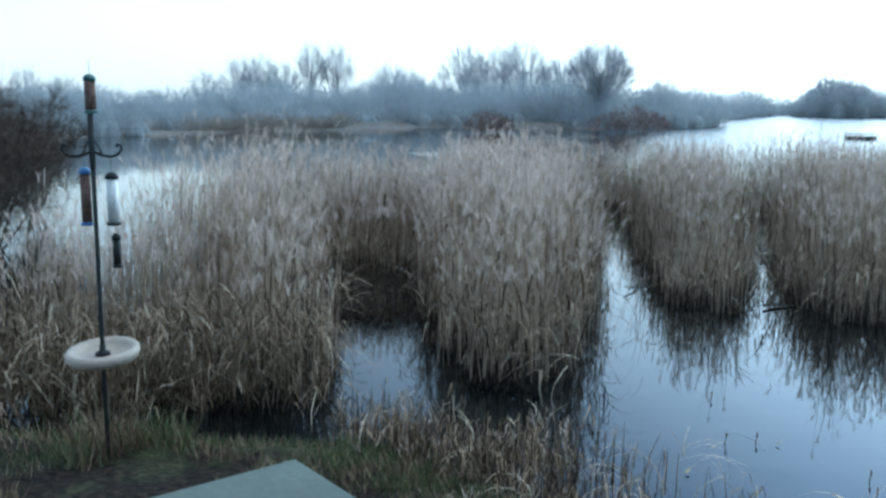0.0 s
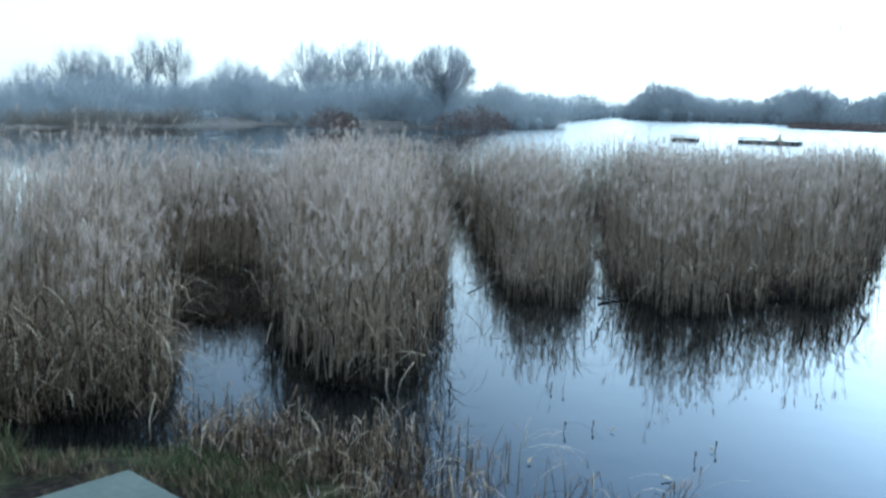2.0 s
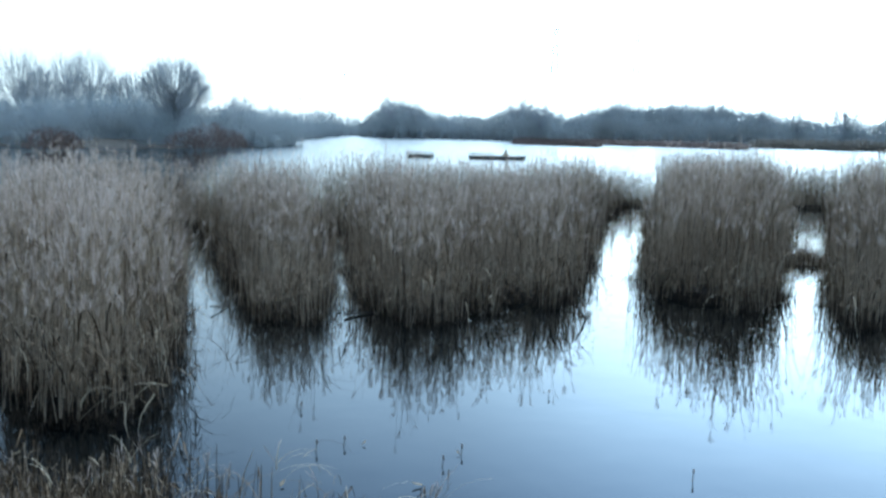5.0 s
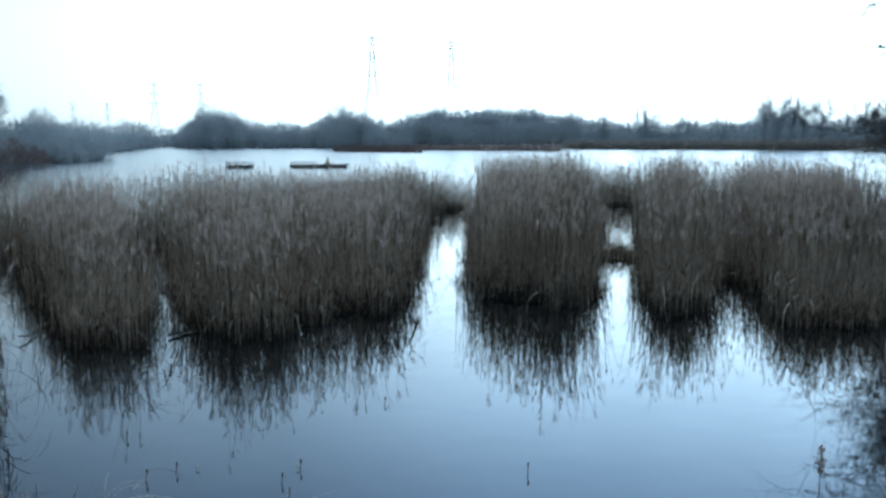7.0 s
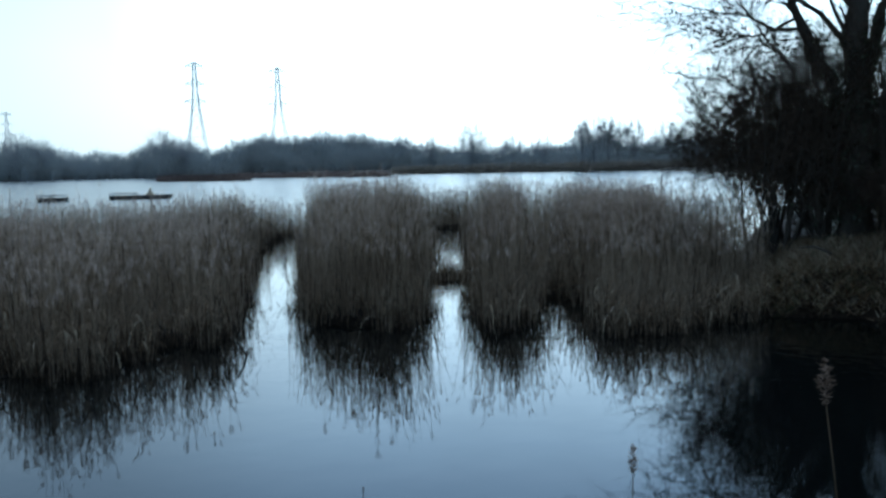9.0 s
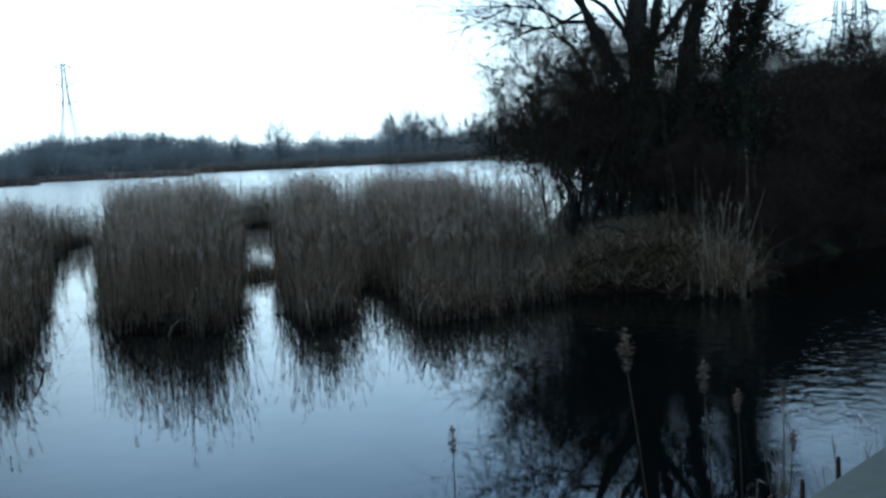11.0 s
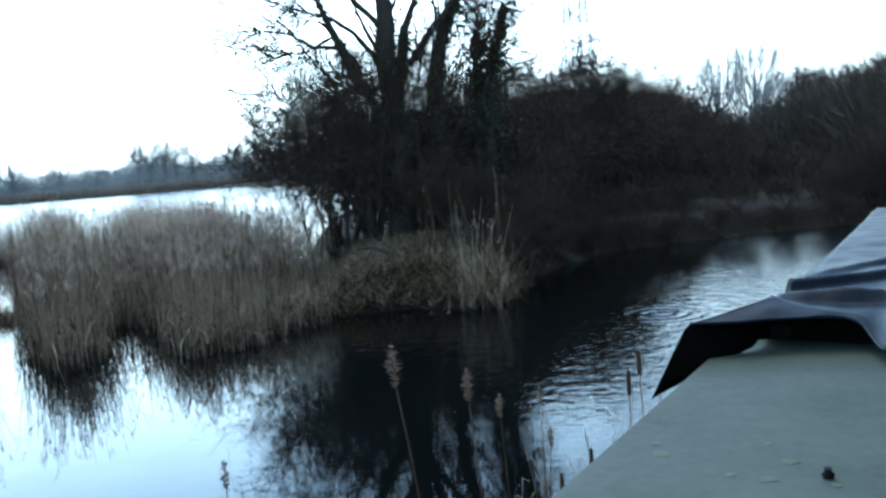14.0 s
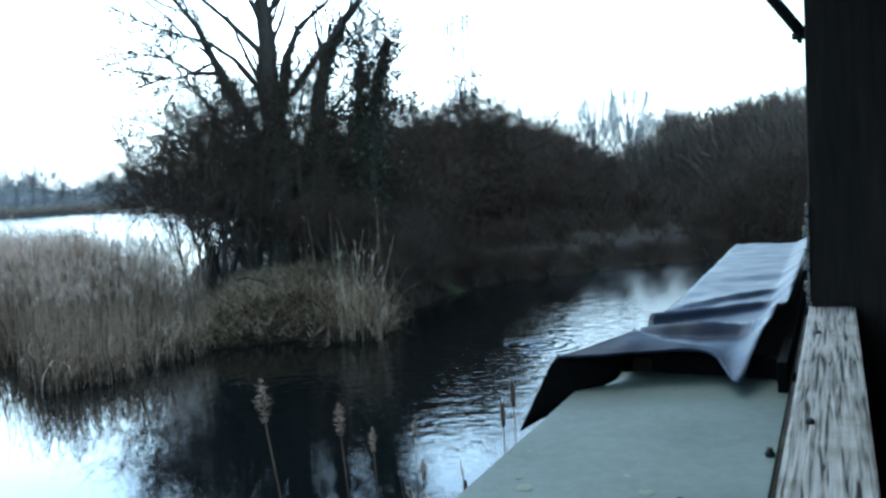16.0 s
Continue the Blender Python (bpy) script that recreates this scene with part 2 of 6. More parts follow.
def tarp_material():
    m, n, l, b = shader("plastic_sheet", 0.3)
    co = n.new("ShaderNodeTexCoord")
    a = n.new("ShaderNodeTexNoise")
    a.inputs["Scale"].default_value, a.inputs["Detail"].default_value = 5, 7
    l.new(co.outputs["Object"], a.inputs["Vector"])
    r = ramp_node(n, ((0.35, (0.006, 0.012, 0.028)), (0.65, (0.014, 0.026, 0.052))))
    l.new(a.outputs["Fac"], r.inputs["Fac"])
    l.new(r.outputs["Color"], b.inputs["Base Color"])
    b.inputs["IOR"].default_value = 1.36
    rr = ramp_node(n, ((0.3, (0.36, 0.36, 0.36)), (0.7, (0.5, 0.5, 0.5))))
    l.new(a.outputs["Fac"], rr.inputs["Fac"])
    l.new(rr.outputs["Color"], b.inputs["Roughness"])
    bp = n.new("ShaderNodeBump")
    bp.inputs["Strength"].default_value, bp.inputs["Distance"].default_value = 0.4, 0.02
    l.new(a.outputs["Fac"], bp.inputs["Height"])
    l.new(bp.outputs[0], b.inputs["Normal"])
    return m


TARP = tarp_material()


def water_material():
    """Dark peaty water: a smooth sheet with faint long swell and, in the side channel, a light ruffle."""
    m, n, l, b = shader("still_water", 0.02)
    b.inputs["Base Color"].default_value = (0.003, 0.0045, 0.005, 1)
    b.inputs["IOR"].default_value = 1.333
    co = n.new("ShaderNodeTexCoord")
    mp = n.new("ShaderNodeMapping")
    mp.inputs["Scale"].default_value = (0.55, 0.55, 0.55)
    l.new(co.outputs["Object"], mp.inputs["Vector"])
    a = n.new("ShaderNodeTexNoise")
    a.inputs["Scale"].default_value, a.inputs["Detail"].default_value = 3.0, 3
    l.new(mp.outputs[0], a.inputs["Vector"])
    c = n.new("ShaderNodeTexNoise")
    c.inputs["Scale"].default_value, c.inputs["Detail"].default_value = 0.05, 3
    l.new(co.outputs["Object"], c.inputs["Vector"])
    amount = ramp_node(n, ((0.42, (0.035, 0.035, 0.035)), (0.62, (0.13, 0.13, 0.13))))
    l.new(c.outputs["Fac"], amount.inputs["Fac"])
    # the open lake beyond the reeds is ruffled by the wind
    sep = n.new("ShaderNodeSeparateXYZ")
    l.new(co.outputs["Object"], sep.inputs[0])
    lean = n.new("ShaderNodeMath")
    lean.operation = "MULTIPLY_ADD"
    lean.inputs[1].default_value = -0.32
    l.new(sep.outputs["Y"], lean.inputs[0])
    l.new(sep.outputs["X"], lean.inputs[2])
    open_side = n.new("ShaderNodeMapRange")
    open_side.inputs["From Min"].default_value, open_side.inputs["From Max"].default_value = -1.5, 2.5
    open_side.inputs["To Max"].default_value = 0.85
    l.new(lean.outputs[0], open_side.inputs["Value"])
    far = n.new("ShaderNodeVectorMath")
    far.operation = "LENGTH"
    l.new(co.outputs["Object"], far.inputs[0])
    reach = n.new("ShaderNodeMapRange")
    reach.inputs["From Min"].default_value, reach.inputs["From Max"].default_value = 27.0, 42.0
    l.new(far.outputs["Value"], reach.inputs["Value"])
    both = n.new("ShaderNodeMath")
    both.operation = "MULTIPLY"
    beyond = n.new("ShaderNodeMapRange")
    beyond.inputs["From Min"].default_value, beyond.inputs["From Max"].default_value = 7.0, 15.0
    l.new(sep.outputs["Y"], beyond.inputs["Value"])
    lake = n.new("ShaderNodeMath")
    lake.operation = "MULTIPLY"
    l.new(open_side.outputs["Result"], lake.inputs[0])
    l.new(beyond.outputs["Result"], lake.inputs[1])
    l.new(lake.outputs[0], both.inputs[0])
    l.new(reach.outputs["Result"], both.inputs[1])
    streak = n.new("ShaderNodeTexNoise")
    streak.inputs["Scale"].default_value, streak.inputs["Detail"].default_value = 0.06, 4
    l.new(co.outputs["Object"], streak.inputs["Vector"])
    band = n.new("ShaderNodeMapRange")
    band.inputs["From Min"].default_value, band.inputs["From Max"].default_value = 0.52, 0.6
    band.inputs["To Max"].default_value = 0.6
    l.new(streak.outputs["Fac"], band.inputs["Value"])
    calm = n.new("ShaderNodeMath")
    calm.operation = "MULTIPLY"
    l.new(band.outputs["Result"], calm.inputs[0])
    far_calm = n.new("ShaderNodeMath")
    far_calm.operation = "MULTIPLY"
    l.new(reach.outputs["Result"], far_calm.inputs[0])
    l.new(beyond.outputs["Result"], far_calm.inputs[1])
    l.new(far_calm.outputs[0], calm.inputs[1])
    most = n.new("ShaderNodeMath")
    most.operation = "MAXIMUM"
    l.new(both.outputs[0], most.inputs[0])
    l.new(calm.outputs[0], most.inputs[1])
    gloss = n.new("ShaderNodeMapRange")
    gloss.inputs["To Min"].default_value, gloss.inputs["To Max"].default_value = 0.02, 0.26
    # rings left by something that has dived, and a light ruffle, in the side channel
    ring_from = n.new("ShaderNodeVectorMath")
    ring_from.operation = "DISTANCE"
    ring_from.inputs[1].default_value = (13.6, -1.28, 0)
    l.new(co.outputs["Object"], ring_from.inputs[0])
    ring_wave = n.new("ShaderNodeMath")
    ring_wave.operation = "SINE"
    ring_k = n.new("ShaderNodeMath")
    ring_k.operation = "MULTIPLY"
    ring_k.inputs[1].default_value = 26.0
    l.new(ring_from.outputs["Value"], ring_k.inputs[0])
    l.new(ring_k.outputs[0], ring_wave.inputs[0])
    ring_fade = n.new("ShaderNodeMapRange")
    ring_fade.inputs["From Min"].default_value, ring_fade.inputs["From Max"].default_value = 0.15, 1.0
    ring_fade.inputs["To Min"].default_value, ring_fade.inputs["To Max"].default_value = 0.5, 0.0
    l.new(ring_from.outputs["Value"], ring_fade.inputs["Value"])
    ring_h = n.new("ShaderNodeMath")
    ring_h.operation = "MULTIPLY"
    l.new(ring_wave.outputs[0], ring_h.inputs[0])
    l.new(ring_fade.outputs["Result"], ring_h.inputs[1])
    side_from = n.new("ShaderNodeVectorMath")
    side_from.operation = "DISTANCE"
    side_from.inputs[1].default_value = (14.0, -3.5, 0)
    l.new(co.outputs["Object"], side_from.inputs[0])
    side_fade = n.new("ShaderNodeMapRange")
    side_fade.inputs["From Min"].default_value, side_fade.inputs["From Max"].default_value = 3.5, 8.5
    side_fade.inputs["To Min"].default_value, side_fade.inputs["To Max"].default_value = 0.5, 0.0
    l.new(side_from.outputs["Value"], side_fade.inputs["Value"])
    fine_wave = n.new("ShaderNodeTexNoise")
    fine_wave.inputs["Scale"].default_value, fine_wave.inputs["Detail"].default_value = 4.5, 3
    l.new(co.outputs["Object"], fine_wave.inputs["Vector"])
    # a breeze roughens the channel's open end
    gust = n.new("ShaderNodeMath")
    gust.operation = "MULTIPLY_ADD"
    gust.inputs[1].default_value = 0.215
    l.new(sep.outputs["X"], gust.inputs[0])
    l.new(sep.outputs["Y"], gust.inputs[2])
    wobble = n.new("ShaderNodeMath")
    wobble.operation = "MULTIPLY_ADD"
    wobble.inputs[1].default_value = 1.4
    l.new(fine_wave.outputs["Fac"], wobble.inputs[0])
    l.new(gust.outputs[0], wobble.inputs[2])
    gust_side = n.new("ShaderNodeMapRange")
    gust_side.inputs["From Min"].default_value, gust_side.inputs["From Max"].default_value = 2.3, 1.9
    gust_side.inputs["To Max"].default_value = 0.5
    l.new(wobble.outputs[0], gust_side.inputs["Value"])
    gust_near = n.new("ShaderNodeMapRange")
    gust_near.inputs["From Min"].default_value, gust_near.inputs["From Max"].default_value = 5.0, 9.0
    l.new(sep.outputs["X"], gust_near.inputs["Value"])
    gusty = n.new("ShaderNodeMath")
    gusty.operation = "MULTIPLY"
    l.new(gust_side.outputs["Result"], gusty.inputs[0])
    l.new(gust_near.outputs["Result"], gusty.inputs[1])
    rough_all = n.new("ShaderNodeMath")
    rough_all.operation = "MAXIMUM"
    l.new(most.outputs[0], rough_all.inputs[0])
    l.new(gusty.outputs[0], rough_all.inputs[1])
    ruffle = n.new("ShaderNodeBump")
    ruffle.inputs["Distance"].default_value = 0.03
    l.new(side_fade.outputs["Result"], ruffle.inputs["Strength"])
    l.new(fine_wave.outputs["Fac"], ruffle.inputs["Height"])
    l.new(rough_all.outputs[0], gloss.inputs["Value"])
    l.new(gloss.outputs["Result"], b.inputs["Roughness"])
    bp = n.new("ShaderNodeBump")
    bp.inputs["Distance"].default_value = 0.05
    l.new(amount.outputs["Color"], bp.inputs["Strength"])
    l.new(ruffle.outputs[0], bp.inputs["Normal"])
    l.new(a.outputs["Fac"], bp.inputs["Height"])
    ring_bump = n.new("ShaderNodeBump")
    ring_bump.inputs["Distance"].default_value = 0.012
    l.new(ring_h.outputs[0], ring_bump.inputs["Height"])
    l.new(bp.outputs[0], ring_bump.inputs["Normal"])
    l.new(ring_bump.outputs[0], b.inputs["Normal"])
    return m


WATER = water_material()


def ground_material():
    """Wet brown mud with grass on the near bank; pale flattened reed litter on the far shores."""
    m, n, l, b = shader("bank_soil", 0.92)
    co = n.new("ShaderNodeTexCoord")
    a = n.new("ShaderNodeTexNoise")
    a.inputs["Scale"].default_value, a.inputs["Detail"].default_value = 1.1, 8
    f = n.new("ShaderNodeTexNoise")
    f.inputs["Scale"].default_value, f.inputs["Detail"].default_value = 18, 5
    for t in (a, f):
        l.new(co.outputs["Object"], t.inputs["Vector"])
    r1 = ramp_node(n, ((0.3, (0.007, 0.005, 0.0035)), (0.5, (0.018, 0.0125, 0.008)), (0.75, (0.045, 0.031, 0.02))))
    r2 = ramp_node(n, ((0.3, (0.03, 0.045, 0.016)), (0.7, (0.09, 0.11, 0.045))))
    l.new(f.outputs["Fac"], r1.inputs["Fac"])
    l.new(f.outputs["Fac"], r2.inputs["Fac"])
    pick = ramp_node(n, ((0.56, (0, 0, 0)), (0.66, (0.6, 0.6, 0.6))))
    l.new(a.outputs["Fac"], pick.inputs["Fac"])
    mx = n.new("ShaderNodeMix")
    mx.data_type = "RGBA"
    l.new(pick.outputs["Color"], mx.inputs[0])
    l.new(r1.outputs["Color"], mx.inputs[6])
    l.new(r2.outputs["Color"], mx.inputs[7])
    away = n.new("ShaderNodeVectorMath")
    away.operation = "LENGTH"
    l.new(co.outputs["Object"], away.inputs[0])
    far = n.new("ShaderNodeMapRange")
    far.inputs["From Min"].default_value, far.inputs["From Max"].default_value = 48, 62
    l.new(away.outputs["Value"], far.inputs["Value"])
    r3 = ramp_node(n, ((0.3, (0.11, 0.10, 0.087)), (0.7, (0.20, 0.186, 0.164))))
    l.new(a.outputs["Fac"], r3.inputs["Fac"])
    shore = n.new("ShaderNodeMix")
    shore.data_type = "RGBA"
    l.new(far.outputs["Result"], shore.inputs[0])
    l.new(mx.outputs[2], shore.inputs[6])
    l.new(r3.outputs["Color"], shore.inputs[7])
    l.new(shore.outputs[2], b.inputs["Base Color"])
    bp = n.new("ShaderNodeBump")
    bp.inputs["Strength"].default_value, bp.inputs["Distance"].default_value = 0.8, 0.04
    l.new(f.outputs["Fac"], bp.inputs["Height"])
    l.new(bp.outputs[0], b.inputs["Normal"])
    return m


SOIL = ground_material()
# black colour painted for the shade under the reeds
PEAT_SHADE = noisy("shade_black_peat", ((0.3, (0.004, 0.0034, 0.0028)), (0.6, (0.011, 0.009, 0.007)), (0.8, (0.03, 0.023, 0.017))), 4.0, 0.95, bump=0.9, fine=30)

# ---- mesh helpers ----


def mesh_from(name, V, F, mats, index=None, smooth=False):
    """A mesh from an (n, 3) array of places and an (m, 3) or (m, 4) array of corners."""
    me = bpy.data.meshes.new(name)
    V, F = np.asarray(V, dtype=np.float32), np.asarray(F, dtype=np.int32)
    k = F.shape[1]
    me.vertices.add(len(V))
    me.vertices.foreach_set("co", V.ravel())
    me.loops.add(F.size)
    me.loops.foreach_set("vertex_index", F.ravel())
    me.polygons.add(len(F))
    me.polygons.foreach_set("loop_start", np.arange(0, F.size, k, dtype=np.int32))
    for m in mats:
        me.materials.append(m)
    if index is not None:
        me.polygons.foreach_set("material_index", np.asarray(index, dtype=np.int32))
    me.update(calc_edges=True)
    me.validate()
    if smooth:
        me.polygons.foreach_set("use_smooth", np.ones(len(F), dtype=bool))
    return me


def part(name, bm, material, parent, label=""):
    """Links a bmesh as one mesh object under a thing or a part."""
    me = bpy.data.meshes.new(name)
    bm.to_mesh(me)
    bm.free()
    me.materials.append(material)
    ob = new(name, me)
    ob.parent = parent
    return tagged(ob, label)


def mesh_part(name, me, parent, label=""):
    ob = new(name, me)
    ob.parent = parent
    return tagged(ob, label)


def thing(name, m, label, category, group="", kind=""):
    ob = new(name)
    ob.empty_display_size = 0.2
    ob.matrix_world = m
    return tagged(ob, label, category, group, kind)


def box(bm, x0, x1, y0, y1, z0, z1, bevel=0.0, m=None):
    """A box between two corners, its edges rounded off, turned by m."""
    made = bmesh.ops.create_cube(bm, size=1)["verts"]
    bmesh.ops.scale(bm, vec=(x1 - x0, y1 - y0, z1 - z0), verts=made)
    bmesh.ops.translate(bm, vec=((x0 + x1) / 2, (y0 + y1) / 2, (z0 + z1) / 2), verts=made)
    if bevel:
        edges = list({e for v in made for e in v.link_edges})
        made = bmesh.ops.bevel(bm, geom=edges, offset=bevel, segments=2, affect="EDGES", profile=0.6)["verts"]
    if m is not None:
        bmesh.ops.transform(bm, matrix=m, verts=list({v for v in bm.verts if v in set(made)}))
    return bm


def tube(bm, pts, radii, sides=8, caps=True):
    """A tube along pts."""
    rings = []
    for i, p in enumerate(pts):
        p = Vector(p)
        d = (Vector(pts[min(i + 1, len(pts) - 1)]) - Vector(pts[max(i - 1, 0)])).normalized()
        a = d.orthogonal().normalized() if i == 0 else (rings_a - d * rings_a.dot(d)).normalized()
        rings_a = a
        b = d.cross(a)
        r = radii[i] if hasattr(radii, "__len__") else radii
        rings.append([bm.verts.new(p + r * (math.cos(k * 2 * math.pi / sides) * a + math.sin(k * 2 * math.pi / sides) * b)) for k in range(sides)])
    for lo, hi in zip(rings, rings[1:]):
        for k in range(sides):
            bm.faces.new((lo[k], lo[(k + 1) % sides], hi[(k + 1) % sides], hi[k])).smooth = True
    if caps:
        bm.faces.new(list(reversed(rings[0])))
        bm.faces.new(rings[-1])
    return bm


def lathe(bm, profile, sides=24, z=0.0, at=(0, 0)):
    """A turned body from (radius, height) pairs."""
    rings = [[bm.verts.new((at[0] + r * math.cos(k * 2 * math.pi / sides), at[1] + r * math.sin(k * 2 * math.pi / sides), z + h)) for k in range(sides)] for r, h in profile]
    for lo, hi in zip(rings, rings[1:]):
        for k in range(sides):
            bm.faces.new((lo[k], lo[(k + 1) % sides], hi[(k + 1) % sides], hi[k])).smooth = True
    bm.faces.new(list(reversed(rings[0])))
    bm.faces.new(rings[-1])
    return bm


# ---- plan ----
WALL_TURN = -23.5                       # the hide's front runs this way
HIDE = pose(0.003, -0.067, 0, 0, 0, WALL_TURN)   # its x along the front, its y out over the water


def inside(px, py, poly):
    """Which of the points lie in the polygon."""
    hit = np.zeros(len(px), dtype=bool)
    for (x0, y0), (x1, y1) in zip(poly, poly[1:] + poly[:1]):
        cross = ((y0 > py) != (y1 > py)) & (px < (x1 - x0) * (py - y0) / (y1 - y0 + 1e-12) + x0)
        hit ^= cross
    return hit


def edge_distance(px, py, poly):
    best = np.full(len(px), 1e9)
    for (x0, y0), (x1, y1) in zip(poly, poly[1:] + poly[:1]):
        dx, dy = x1 - x0, y1 - y0
        t = np.clip(((px - x0) * dx + (py - y0) * dy) / (dx * dx + dy * dy + 1e-12), 0, 1)
        best = np.minimum(best, np.hypot(px - x0 - t * dx, py - y0 - t * dy))
    return best


def signed(px, py, poly):
    return np.where(inside(px, py, poly), 1, -1) * edge_distance(px, py, poly)


BANK = [(-30, 9.5), (-9, 8.4), (-5, 7.3), (-2.8, 6.85), (-1.6, 6.5), (-0.3, 6.35), (0.3, 6.4), (0.7, 5.9), (1.6, 5.3), (2.6, 4.2), (3.0, 2.8), (3.1, 1.5),
        (4.3, 0.35), (6.5, -0.8), (10, -2.6), (14, -5.2), (20, -9.5), (30, -16.5), (60, -34), (60, -70), (-30, -60)]
ISLAND = [(14.2, 4.75), (14.9, 4.0), (15.3, 2.7), (14.9, 1.6), (15.6, 1.2), (17.2, 1.1), (19.8, 0.3), (22.2, -1.4), (23.2, -3.4), (24.2, -5.2), (24.6, -7.0), (25.0, -9.5), (26, -18), (60, -30), (95, -20),
          (110, 5), (45, 12), (30, 8.8), (24, 7.2), (20, 6.0), (16.8, 5.1)]
FAR_SHORE = [(-20, 52), (-20, 68), (-14.5, 75), (-6.6, 89), (3, 97), (15, 108), (33, 104), (62, 150), (86, 195), (140, 330), (166, 322), (166, 222), (205, 166), (205, 85),
             (140, 40), (90, 22), (90, -60), (1900, -700), (1900, 1900), (-1200, 1900), (-1200, 60), (-60, 20), (-34, 30)]


def ground_height(x, y):
    h = np.full(len(x), -0.6)
    for poly, top, slope in ((BANK, 0.38, 0.55), (ISLAND, 0.5, 0.5), (FAR_SHORE, 0.8, 0.25)):
        h = np.maximum(h, np.clip(signed(x, y, poly) * slope, -0.6, top))
    h += 0.36 * np.exp(-(((x - 18.6) / 2.3) ** 2 + ((y - 2.7) / 2.4) ** 2)) * (h > 0)
    h += 0.5 * np.clip((np.hypot(x - 24, y - 2) < 60) * signed(x, y, ISLAND) * 0.06, 0, 1)
    return h


def make_ground():
    """One sheet from the bank under the hide over the lake's bed to the horizon."""
    az = np.linspace(0, 2 * np.pi, 321)[:-1]
    rad = np.concatenate([np.linspace(0.02, 9, 46), np.geomspace(9.3, 60, 100), np.geomspace(64, 4200, 46)])
    A, R = np.meshgrid(az, rad)
    x, y = (R * np.sin(A)).ravel(), (R * np.cos(A)).ravel()
    z = ground_height(x, y)
    rough = np.array([noise.noise(Vector((a * 1.7, b * 1.7, 0.3))) * 0.05 + noise.noise(Vector((a * 6, b * 6, 1.3))) * 0.02 if r < 60 else 0 for a, b, r in zip(x, y, R.ravel())])
    z = z + np.where(z > -0.3, rough, 0)
    n, k = len(rad), len(az)
    i, j = np.meshgrid(np.arange(n - 1), np.arange(k), indexing="ij")
    a = i * k + j
    b = i * k + (j + 1) % k
    F = np.stack([a, a + k, b + k, b], -1).reshape(-1, 4)
    V = np.stack([x, y, z], 1)
    V = np.vstack([V, [[0, 0, 0.38]]])
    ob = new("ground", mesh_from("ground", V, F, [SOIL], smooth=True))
    return tagged(ob, "muddy brown bank with patches of winter grass", "ground", kind="structure")


make_ground()

bm = bmesh.new()
bmesh.ops.create_circle(bm, cap_ends=True, segments=96, radius=4000)
me = bpy.data.meshes.new("water")
bm.to_mesh(me)
bm.free()
me.materials.append(WATER)
tagged(new("water", me), "still dark lake water that mirrors the pale sky", "water", kind="structure")

